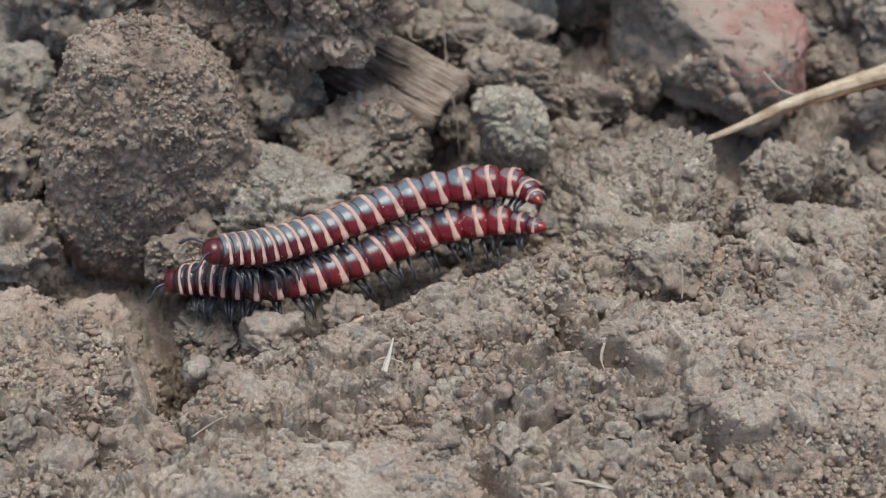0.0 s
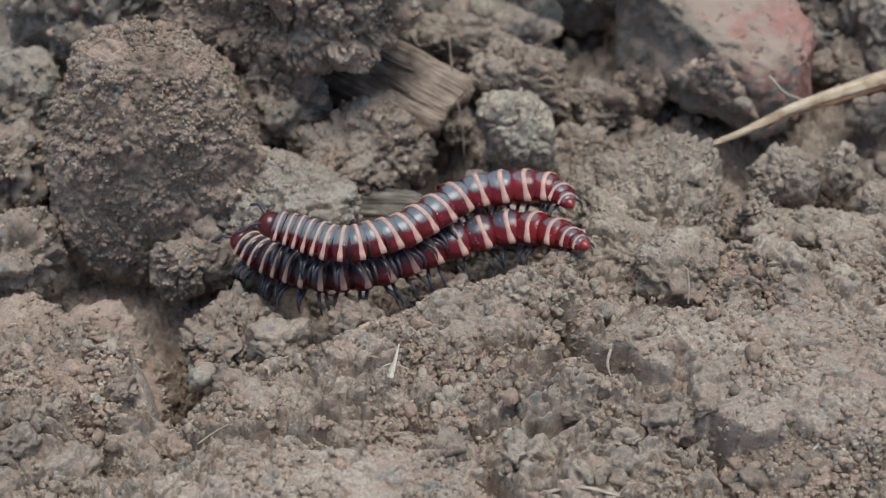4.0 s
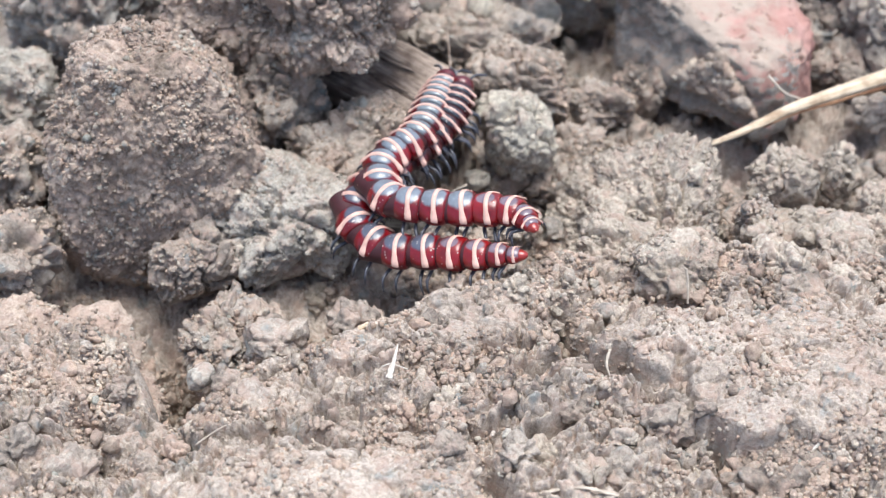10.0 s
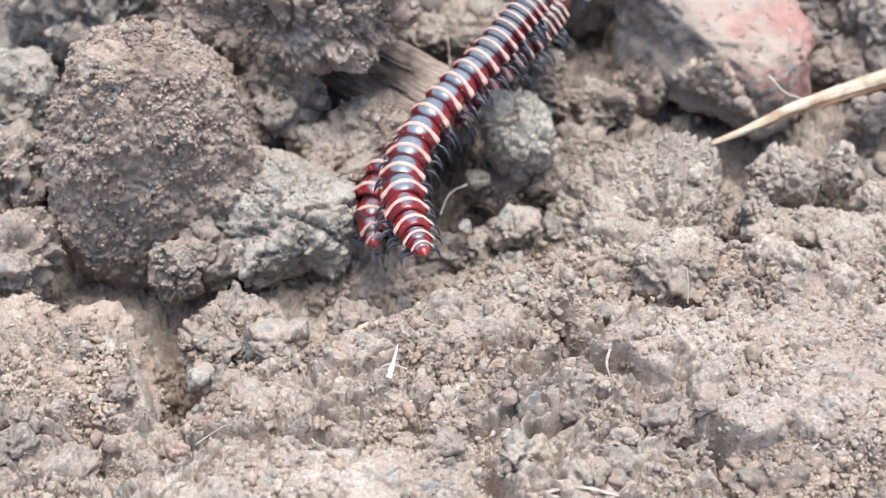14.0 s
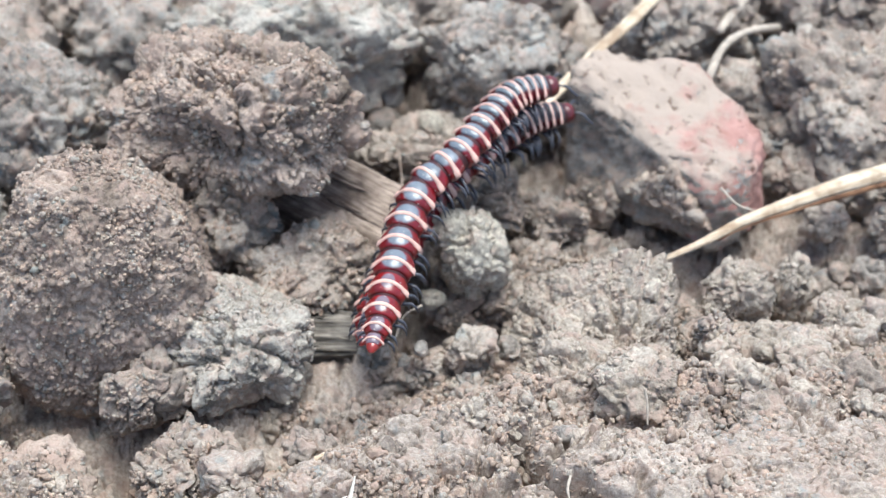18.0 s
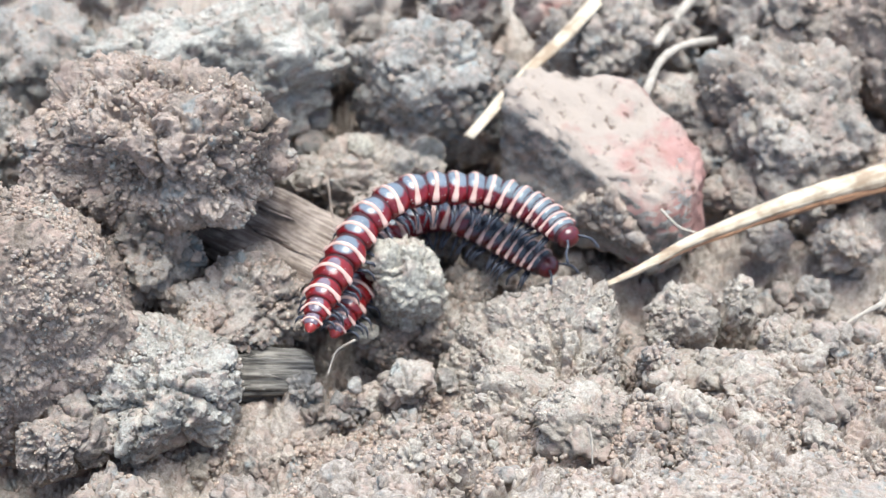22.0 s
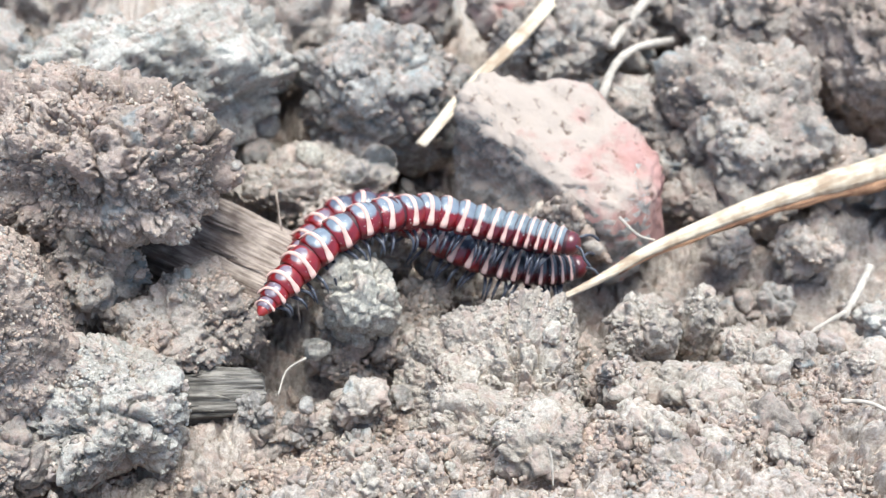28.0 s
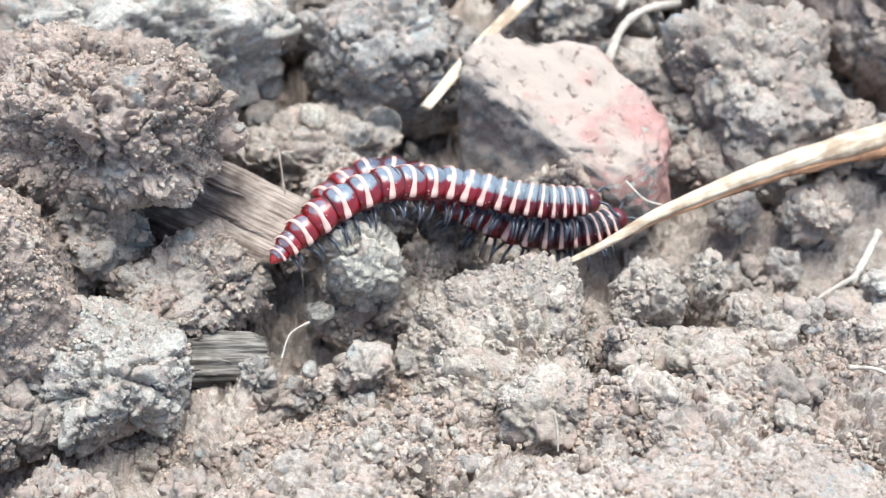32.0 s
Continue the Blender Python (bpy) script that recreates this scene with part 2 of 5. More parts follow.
def brick_material():
    """Red fired clay, dusted with soil and pitted; the paint-pale broken face is clay too."""
    mat, nt, bsdf, co = start("dusty_red_brick", 0.9, 0.2)
    clay = ramp(nt, noise_tex(nt, co, 300, 4), [(0.3, (0.29, 0.15, 0.125)), (0.7, (0.42, 0.255, 0.225))])
    tc = nt.nodes.new("ShaderNodeTexCoord")
    lean = nt.nodes.new("ShaderNodeVectorMath")
    lean.operation = "DOT_PRODUCT"
    nt.links.new(tc.outputs["Object"], lean.inputs[0])
    lean.inputs[1].default_value = (-24.0, 6.0, 0.0)
    heavy = nt.nodes.new("ShaderNodeMath")
    nt.links.new(lean.outputs["Value"], heavy.inputs[0])
    nt.links.new(noise_tex(nt, co, 210, 4), heavy.inputs[1])
    dust = ramp(nt, heavy.outputs[0], [(0.34, (0, 0, 0)), (0.52, (0.92, 0.92, 0.92))])
    col = mix(nt, dust, clay, (0.36, 0.3, 0.25))
    pits = ramp(nt, noise_tex(nt, co, 620, 3), [(0.3, (0.4, 0.35, 0.33)), (0.42, (1, 1, 1))])
    nt.links.new(mix(nt, 1.0, col, pits, "MULTIPLY"), bsdf.inputs["Base Color"])
    bump(nt, bsdf, [(noise_tex(nt, co, 900, 4), 0.6, 0.0003), (noise_tex(nt, co, 3000, 3), 0.4, 0.0001)])
    return mat


BRICK = brick_material()


# ---- noise in numpy, for shapes ----
def lattice(i, j, k, seed):
    h = (i * 374761393 + j * 668265263 + k * 2147483647 + seed * 1274126177) & 0xFFFFFFFF
    h = ((h ^ (h >> 13)) * 1274126177) & 0xFFFFFFFF
    h = ((h ^ (h >> 16)) * 2246822519) & 0xFFFFFFFF
    return ((h ^ (h >> 15)) & 0xFFFF) / 65535.0


def value_noise(p, seed=0):
    """Smooth noise from -1 to 1 at points p (n, 3)."""
    c = np.floor(p).astype(np.int64)
    f = p - c
    f = f * f * (3 - 2 * f)
    total = 0.0
    for di in (0, 1):
        for dj in (0, 1):
            for dk in (0, 1):
                w = (f[:, 0] if di else 1 - f[:, 0]) * (f[:, 1] if dj else 1 - f[:, 1]) * (f[:, 2] if dk else 1 - f[:, 2])
                total = total + w * lattice(c[:, 0] + di, c[:, 1] + dj, c[:, 2] + dk, seed)
    return total * 2 - 1


def fbm(p, octaves=4, gain=0.5, seed=0):
    total, amp = 0.0, 1.0
    for o in range(octaves):
        total = total + amp * value_noise(p * 2.03 ** o, seed + o)
        amp *= gain
    return total


def cells(p, seed=0, level=False):
    """Grains packed side by side: for each point the distances to the nearest and second grain and a number from 0 to 1 of the nearest. level: points in one plane."""
    c = np.floor(p).astype(np.int64)
    one, two, who = np.full(len(p), 9.0), np.full(len(p), 9.0), np.zeros(len(p))
    for di in (-1, 0, 1):
        for dj in (-1, 0, 1):
            for dk in (0,) if level else (-1, 0, 1):
                q = c + (di, dj, dk)
                h = [lattice(q[:, 0], q[:, 1], q[:, 2], seed + 11 * a) for a in range(2 if level else 3)]
                d = sum((q[:, a] + 0.1 + 0.8 * h[a] - p[:, a]) ** 2 for a in range(len(h)))
                closer = d < one
                two = np.where(closer, one, np.minimum(two, d))
                who = np.where(closer, (h[0] * 7.3 + h[1] * 3.1) % 1.0, who)
                one = np.minimum(one, d)
    return np.sqrt(one), np.sqrt(two), who


def grains(p, seed=0, uneven=0.6, level=False):
    """Height of a packed layer of grains, about 0 to 1, with sharp joints."""
    one, two, who = cells(p, seed, level)
    round_top = 1 - (1 - np.clip((two - one) / 0.55, 0, 1)) ** 2
    return round_top * (1 - uneven + uneven * who)


def beads(p, seed=0, uneven=0.7, level=False):
    """Height of round crumbs lying side by side, each standing out by its own share, with deep gaps between."""
    one, two, who = cells(p, seed, level)
    dome = np.sqrt(np.clip(1 - (one / 0.82) ** 2, 0, 1))
    return dome * np.clip((two - one) / 0.16, 0, 1) ** 0.6 * (1 - uneven + uneven * who)


def blocks(p, seed=0, level=False):
    """Broken blocks side by side: each at a height of its own, about -0.5 to 0.5, with deep cracks between."""
    one, two, who = cells(p, seed, level)
    return (who - 0.5) * np.clip((two - one) / 0.3, 0, 1) ** 0.5 - 0.9 * np.exp(-((two - one) / 0.08) ** 2)


def billow(p, octaves=5, gain=0.6, seed=0):
    """Puffy lumps with sharp creases between, at several sizes; about 0 to 1."""
    total, amp, full = 0.0, 1.0, 0.0
    for o in range(octaves):
        q = p * 2.07 ** o + 5.3 * o
        q = np.stack([q[:, 0] * 0.8 + q[:, 1] * 0.6, q[:, 1] * 0.8 - q[:, 0] * 0.6, q[:, 2]], 1) if o % 2 else q
        total = total + amp * np.sqrt(np.abs(value_noise(q, seed + o)))
        full += amp
        amp *= gain
    return total / full


def smooth(v):
    v = np.clip(v, 0, 1)
    return v * v * (3 - 2 * v)


# ---- the lie of the land, in millimetres ----
CRACKS = (  # (x0, y0, x1, y1, depth, half width)
    (10.3, -14.6, 10.6, -19.5, 3.0, 0.8), (10.6, -19.5, 14.0, -22.8, 3.5, 1.0), (7.5, -29.5, 10.5, -28.0, 2.5, 0.8),
    (21.5, -30.0, 24.0, -34.5, 3.0, 0.7), (17.0, -29.6, 21.5, -30.2, 1.6, 0.6), (-14.0, -27.5, -9.0, -31.0, 2.0, 0.7),
    (-5.5, -26.0, -1.0, -29.0, 1.4, 0.6), (-26.0, -7.0, -25.0, -16.0, 3.0, 1.2), (-25.0, -16.0, -23.0, -23.0, 6.0, 1.4),
    (-10.9, -32.0, -6.7, -32.2, 2.4, 0.5), (-14.4, -29.4, -12.2, -29.0, 2.2, 0.5), (6.8, -23.9, 10.4, -21.9, 3.0, 0.6), (10.9, -17.1, 13.9, -18.1, 2.4, 0.5),
    (7.1, -28.9, 7.9, -30.8, 3.4, 0.6), (17.8, -31.6, 22.0, -33.0, 2.6, 0.5), (22.0, -33.0, 22.5, -35.9, 3.0, 0.6), (3.6, -34.1, 5.1, -36.0, 2.4, 0.5),
    (14.6, -21.5, 17.8, -26.6, 1.2, 0.5), (17.8, -26.6, 20.3, -29.1, 1.4, 0.5), (-4.4, -28.6, -2.1, -27.8, 1.8, 0.45), (28.0, -22.7, 31.3, -22.5, 1.0, 0.4),
    (-10.5, -24.6, -8.6, -24.0, 1.8, 0.5), (-30.0, -26.1, -26.7, -26.7, 2.6, 0.6), (-32.6, -28.9, -30.4, -28.7, 2.2, 0.5),
    (3.0, -35.0, 5.5, -38.0, 2.5, 0.8), (12.0, -12.0, 21.0, -13.5, 1.2, 0.5), (-28.0, -30.0, -24.0, -33.0, 1.8, 0.9),
)


RIM_X = (-45, -28, -25.5, -23, -14, -4, 4, 10, 16, 25, 40)
RIM_Y = (-16, -16, -20, -23.5, -20, -15.5, -12.5, -10, -9, -9, -8)


def ground_height(x, y):
    """A bank in front whose broken rim falls to a hollow; flat and lower behind."""
    rim = np.interp(x, RIM_X, RIM_Y) + 1.2 * value_noise(np.stack([x / 4, y / 9, 0 * x], 1), 77)
    fall = np.interp(x, (-25, -4, 8, 18, 30, 46), (4.5, 6.0, 8, 9, 10, 20))
    bank = 7.6 * smooth((rim + fall - y) / fall) + 3.0 * smooth((rim - y) / 14)
    z = bank * (1 - 0.02 * np.clip(x - 35, 0, 20)) - 2.0 * smooth((-24 - x) / 4)
    z = z - 2.6 * smooth((y - rim - fall + 3) / 5) * smooth((50 - x) / 12) - 4.5 * smooth((y - 3) / 7) + 2.4 * smooth((y - 15) / 8)
    far = np.hypot(x, y)
    z = z * (1 - smooth((far - 90) / 200))
    z = z - 4.5 * np.exp(-((x - 20) / 8) ** 2 - ((y - 17) / 5) ** 2) - 2.0 * np.exp(-((x + 19) / 8) ** 2 - ((y + 11) / 4) ** 2)
    ragged = 1 + 0.3 * value_noise(np.stack([x / 2.6, y / 2.6, 0 * x], 1), 78)
    for x0, y0, x1, y1, depth, half in CRACKS:
        ex, ey = x1 - x0, y1 - y0
        k = np.clip(((x - x0) * ex + (y - y0) * ey) / (ex * ex + ey * ey), 0, 1)
        d = np.hypot(x - x0 - k * ex, y - y0 - k * ey) * ragged
        z = z - (0.7 + 0.2 * depth) * depth * np.exp(-(d / (0.9 * half)) ** 2)
    return z


def crust_share(p):
    """Where the soil has a firm smooth crust: 1, elsewhere 0."""
    x, y = p[:, 0], p[:, 1]
    wave = fbm(p / 5, 4, 0.6, 3) * 0.4
    crust = smooth(5 * (1 - np.hypot((x - 34) / 20, (y + 22) / 9) + wave))
    crust = np.maximum(crust, smooth(5 * (1 - np.hypot((x + 6) / 14, (y + 36) / 4.2) + wave)))
    return np.maximum(crust, 0.8 * smooth(4 * (1 - np.hypot((x - 4) / 10, (y + 16) / 4.5) + wave)))


def ground_relief(x, y):
    """Lumps and crumbs on the land, and smoother crusts with broken edges."""
    p = np.stack([x, y, np.zeros_like(x)], 1)
    warp = np.stack([fbm(p / 2.5, 3, 0.55, 70), fbm(p / 2.5, 3, 0.55, 80), np.zeros_like(x)], 1)
    near = 1 - smooth((np.hypot(x, y) - 110) / 60)
    crust = crust_share(p)
    own = np.stack([fbm(p / 0.7, 2, 0.5, 71), fbm(p / 0.7, 2, 0.5, 81), np.zeros_like(x)], 1)
    steep = np.clip((np.hypot(ground_height(x, y + 0.3) - ground_height(x, y - 0.3), ground_height(x + 0.3, y) - ground_height(x - 0.3, y)) / 0.6 - 0.4) / 0.9, 0, 1)
    slope = np.maximum(0.6 * smooth((y - np.interp(x, RIM_X, RIM_Y) + 2) / 3) * (1 - smooth((y - 20) / 10)), 0.8 * steep)
    lumps = (blocks((p + warp * 1.5 + own * 0.5) / 7.0, 15, True) * 1.7 + blocks((p + warp * 0.8 + own * 0.4) / 3.0, 16, True) * 1.1) * (1 - slope) + billow((p + warp * 0.8) / 3.4, 4, 0.6, 31) * 1.6
    patchy = 0.5 + 0.6 * smooth(0.5 + 1.4 * fbm(p / 4.0, 3, 0.5, 33))
    fine = (grains((p + warp * 0.3 + own * 0.25) / 1.2, 7, 0.5, True) * 0.6 + beads((p + own * 0.12) / 0.6, 8, 0.5, True) * 0.5 + billow((p + own * 0.2) / 0.9, 2, 0.7, 43) * 0.55) * patchy + fbm(p / 0.5, 2, 0.6, 14) * 0.12
    sheet = fbm((p + warp * 0.6) / np.array([7.5, 5.0, 1.0]), 3, 0.45, 51)
    plates = sum(smooth((sheet - level) / 0.3) for level in (-0.4, 0.0, 0.4)) * 0.5 - 0.6
    pores = np.clip((0.14 - np.abs(fbm((p + warp * 0.5) / np.array([3.6, 2.2, 1.0]), 3, 0.6, 58))) / 0.14, 0, 1) ** 2
    return (fbm(p / 9, 3, 0.5, 1) * 0.8 + (lumps + plates - 1.0) * (1 - 0.84 * crust) + fine * (1 - 0.55 * crust) * (1 - 0.88 * steep) + crust * 1.6 - 1.0 - pores * (1.4 - 0.7 * crust)) * near


# ---- building ----
def mesh_object(name, verts, faces, mats, parent=None, smooth_faces=True, slots=None):
    me = bpy.data.meshes.new(name)
    me.from_pydata(verts, [], faces)
    for m in mats if isinstance(mats, (list, tuple)) else [mats]:
        me.materials.append(m)
    if slots is not None:
        me.polygons.foreach_set("material_index", slots)
    if smooth_faces:
        me.polygons.foreach_set("use_smooth", [True] * len(me.polygons))
    me.update()
    ob = new(name, me)
    ob.parent = parent
    return ob


BALLS = {}


def ball(level):
    if level not in BALLS:
        bm = bmesh.new()
        bmesh.ops.create_icosphere(bm, subdivisions=level, radius=1)
        bm.verts.ensure_lookup_table()
        BALLS[level] = (np.array([v.co[:] for v in bm.verts]), [tuple(v.index for v in f.verts) for f in bm.faces])
        bm.free()
    return BALLS[level]


def make_ground():
    outer = np.array([80, 90, 110, 150, 250, 500, 1200, 4000, 15000, 60000.0])
    xs = np.concatenate([-outer[::-1], np.arange(-62, -42, 0.3), np.arange(-42, 50, 0.13), np.arange(50, 75, 0.3), outer])
    ys = np.concatenate([-outer[::-1], np.arange(-44, -6, 0.125), np.arange(-6, 24, 0.2), np.arange(24, 68, 0.45), outer])
    gx, gy = np.meshgrid(xs, ys)
    x, y = gx.ravel(), gy.ravel()
    z = ground_height(x, y) + ground_relief(x, y)
    nx, ny = len(xs), len(ys)
    idx = np.arange(nx * ny).reshape(ny, nx)
    quads = np.stack([idx[:-1, :-1], idx[:-1, 1:], idx[1:, 1:], idx[1:, :-1]], -1).reshape(-1, 4)
    ob = mesh_object("ground", np.stack([x, y, z], 1) * MM, quads.tolist(), GROUND)
    return tagged(ob, "crumbly cracked brown soil, dry and loose", "soil", kind="structure")


ground = make_ground()


def heap(points, r, rnd):
    """Verts and faces of many small rounded crumbs: points in millimetres, radii r."""
    verts, faces, base = [], [], 0
    eight = (np.vstack([np.eye(3), -np.eye(3)]), [(a, b, c) if (a < 3) ^ (b < 3) ^ (c < 3) else (a, c, b) for a in (0, 3) for b in (1, 4) for c in (2, 5)])
    for (dirs, tris), least, most in ((eight, 0, 0.14), (ball(1), 0.14, 0.42), (ball(2), 0.42, 99)):
        tris = np.array(tris)
        pick = np.where((r >= least) & (r < most))[0]
        n = len(dirs)
        shape = dirs[None] * (1 + rnd.uniform(-0.34, 0.34, (len(pick), n, 1)))
        shape = shape * rnd.uniform(0.6, 1.35, (len(pick), 1, 3)) * r[pick, None, None] + points[pick, None]
        verts.append(shape.reshape(-1, 3))
        faces.append((tris[None] + (base + np.arange(len(pick)) * n)[:, None, None]).reshape(-1, 3))
        base += len(pick) * n
    return np.concatenate(verts) * MM, np.concatenate(faces).tolist()


def clod(name, at, size, turn=0, seed=0, mat=SOIL, label="", category="clod", level=6, lump=0.16, cuts=14, cut=0.86, crumb=1.0, tilt=(0, 0), square=2.3, taper=0.0, planes=(), skin=1.0, broken=1.0):
    """A lump of soil or stone: a ball cut by planes, lumped and covered with grains. at: its middle, size: its three widths. planes: (normal, a point in the world) of flat breaks. taper: narrower to the top. skin: how thickly crumbs cover it. broken: how deep its cracks are."""
    dirs, faces = ball(level)
    dirs_box = dirs / (np.abs(dirs) ** square).sum(1)[:, None] ** (1 / square)
    rnd = np.random.RandomState(seed + 100)
    r = np.ones(len(dirs))
    for _ in range(cuts):
        n = rnd.normal(size=3)
        n /= np.linalg.norm(n)
        r = np.minimum(r, cut * rnd.uniform(0.92, 1.12) / np.maximum(dirs @ n, 1e-3))
    p = dirs_box * r[:, None]
    p = p * (1 + lump * fbm(p * 1.5 + seed, 3, 0.5, seed))[:, None]
    half = np.array(size) / 2
    p = p * half
    p[:, :2] *= (1 - taper * smooth(0.5 + p[:, 2] / size[2]) ** 1.5)[:, None]
    turned = np.array(pose(0, 0, 0, tilt[0], tilt[1], turn).to_3x3())
    for normal, point in planes:
        k = turned.T @ (np.array(normal, float) / np.linalg.norm(normal))
        over = p @ k - (turned.T @ (np.array(point, float) - np.array(at))) @ k
        p = p - np.clip(over, 0, None)[:, None] * k * 0.94
    n = dirs / half
    n /= np.linalg.norm(n, axis=1)[:, None]
    warp = np.stack([fbm(p / 2 + 9 * k, 3, 0.55, seed + k) for k in (1, 2, 3)], 1)
    patchy = 0.4 + 0.6 * smooth(0.5 + 1.3 * fbm(p / 3.5, 2, 0.5, seed + 33))
    own = np.stack([fbm(p / 0.7 + 5 * k, 2, 0.5, seed + 20 + k) for k in (1, 2, 3)], 1)
    grow = blocks((p + warp * 1.2) / 4.6, seed + 4) * 1.2 * broken + billow((p + warp * 0.9) / 3.0, 4, 0.6, seed + 30) * 1.2 + grains((p + warp * 0.5 + own * 0.3) / 1.5, seed + 5, 0.8) * 0.6 * patchy + fbm(p / 0.8, 2, 0.6, seed + 9) * 0.14
    if level > 4:
        grow = grow + beads((p + own * 0.2) / 0.85, seed + 6, 0.8) * 0.5 * patchy
    if level > 6:
        grow = grow + beads((p + own * 0.1) / 0.5, seed + 8, 0.8) * 0.28
    scale = min(1.0, max(0.6, min(size) / 8.0)) * crumb
    p = p + n * ((grow - 0.8) * scale)[:, None]
    ob = mesh_object(name, p * MM, faces, mat)
    ob.matrix_world = pose(at[0] * MM, at[1] * MM, at[2] * MM, tilt[0], tilt[1], turn)
    if crumb == 1.0 and skin and (level > 5 or min(size) > 4.4):
        up = turned @ n.T
        thick = fbm(p / 2.6, 3, 0.6, seed + 51)
        open_side = np.where((up[2] > -0.45) & (up[1] < 0.75) & (thick > -0.25))[0]
        count = int((4.6 if at[1] < 28 else 1.0) * skin * (size[0] * size[1] + size[1] * size[2] + size[0] * size[2]))
        pick = rnd.choice(open_side, count)
        r = np.clip(rnd.lognormal(-2.05, 0.42, count) * (1 + 0.3 * thick[pick]), 0.07, 0.5)
        verts, tris = heap(p[pick] - n[pick] * (0.15 * r)[:, None], r, rnd)
        mesh_object("crumbly_skin", verts, tris, mat if mat in (STONE, SOIL_TAN, SOIL_PALE) else CRUMBS, ob)
    return tagged(ob, label, category, "soil clods" if category == "clod" else "")


def tube(points, radii, sides=8, flat=1.0):
    """Verts and faces of a closed tapering tube along points (mm)."""
    pts = np.array(points, float)
    tang = np.gradient(pts, axis=0)
    tang /= np.linalg.norm(tang, axis=1)[:, None]
    verts, faces = [], []
    up = np.array([0.0, 0, 1])
    for p, d, r in zip(pts, tang, radii):
        side = np.cross(d, up)
        if np.linalg.norm(side) < 1e-3:
            side = np.array([1.0, 0, 0])
        side /= np.linalg.norm(side)
        top = np.cross(side, d)
        for k in range(sides):
            a = 2 * math.pi * k / sides
            verts.append(p + r * (math.cos(a) * side + flat * math.sin(a) * top))
    n = len(pts)
    for i in range(n - 1):
        for k in range(sides):
            a, b = i * sides + k, i * sides + (k + 1) % sides
            faces.append((a, b, b + sides, a + sides))
    faces.append(tuple(range(sides))[::-1])
    faces.append(tuple((n - 1) * sides + k for k in range(sides)))
    return np.array(verts), faces


def curve_points(points, n):
    """n even steps on a Catmull-Rom curve through points."""
    p = np.array(points, float)
    p = np.vstack([2 * p[0] - p[1], p, 2 * p[-1] - p[-2]])
    fine = []
    for i in range(1, len(p) - 2):
        for u in np.linspace(0, 1, 24, endpoint=False):
            fine.append(0.5 * ((2 * p[i]) + (p[i + 1] - p[i - 1]) * u + (2 * p[i - 1] - 5 * p[i] + 4 * p[i + 1] - p[i + 2]) * u ** 2 + (3 * p[i] - p[i - 1] - 3 * p[i + 1] + p[i + 2]) * u ** 3))
    fine.append(p[-2])
    fine = np.array(fine)
    s = np.concatenate([[0], np.cumsum(np.linalg.norm(np.diff(fine, axis=0), axis=1))])
    want = np.linspace(0, s[-1], n) if isinstance(n, int) else np.asarray(n) * s[-1]
    return np.stack([np.interp(want, s, fine[:, a]) for a in range(3)], 1), s[-1]


def strand(name, points, radius, mat, label, category, sides=7, taper=0.3, flat=1.0, wobble=0.15, seed=0, strip=None):
    pts, length = curve_points(points, 26)
    rnd = np.random.RandomState(seed)
    mid = pts.mean(0)
    radii = radius * np.linspace(1, taper, 26) * (1 + wobble * rnd.uniform(-1, 1, 26))
    along = Vector(pts[-1] - pts[0]).normalized()
    turned = along.to_track_quat("X", "Z").to_matrix()
    verts, faces = tube(pts - mid, radii, sides, flat)
    ob = mesh_object(name, verts @ np.array(turned) * MM, faces, mat)
    ob.matrix_world = Matrix.Translation(mid * MM) @ turned.to_4x4()
    if strip:
        # Brown strip along the lower front side of the stalk.
        low = pts[3:-1] - mid + np.array([(0.12, -0.75, -0.5)]) * radii[3:-1, None]
        verts, faces = tube(low, radii[3:-1] * 0.5 * (1 + 0.4 * rnd.uniform(-1, 1, len(low))), 8, 0.8)
        mesh_object("bark_strip", verts @ np.array(turned) * MM, faces, strip, ob)["label"] = "brown strip along the lower side of the stalk"
    return tagged(ob, label, category)


# ---- the large clods ----
clod("soil_clod", (-28.0, 6.3, 6.6), (22.5, 18, 28), 10, 1, SOIL_RED, "tall rounded brown soil clod, rough and crumbly", lump=0.12, cuts=5, cut=0.95, level=7, square=2.5, taper=0.3, broken=0.25, skin=1.5)
clod("soil_clod", (-16.2, 22.5, 14.4), (24, 17, 16), -14, 2, SOIL_RED, "broad red-brown soil clod lying on other clods", lump=0.24, level=7)
clod("soil_clod", (-17.5, 17.5, 4.0), (12, 11, 15), 20, 3, SOIL, "brown soil clod wedged under a broad clod")
clod("soil_clod", (-7.5, 13.5, 0.6), (15, 11, 11), 35, 4, SOIL, "low brown soil clod under a wood chip")
clod("soil_clod", (-15.5, 1.8, 1.6), (13.5, 13, 11.5), 50, 5, SOIL_PALE, "pale grey-white limy soil clod", lump=0.22)
clod("pebble", (7.5, 12.9, 3.5), (7.8, 7.6, 9.4), 15, 6, STONE, "rounded pale grey stone among clods", "stone", lump=0.12, cuts=9, cut=0.9, crumb=0.7)
clod("soil_clod", (20.3, 2.2, 0.4), (19, 17, 15), 0, 7, SOIL_TAN, "cracked tan soil block with a flat broken top", cuts=4, cut=0.95, lump=0.12, level=7, square=3.5,
     planes=(((-0.5, -0.34, 0.8), (24.5, 5.5, 7.2)), ((0.95, -0.1, 0.2), (26.4, 3, 3)), ((0.05, 0.9, 0.4), (22, 9.2, 4)), ((-0.1, -0.85, 0.5), (20, -3.6, 3.2)), ((-0.8, 0.1, 0.6), (13.4, 3, 2.0))))
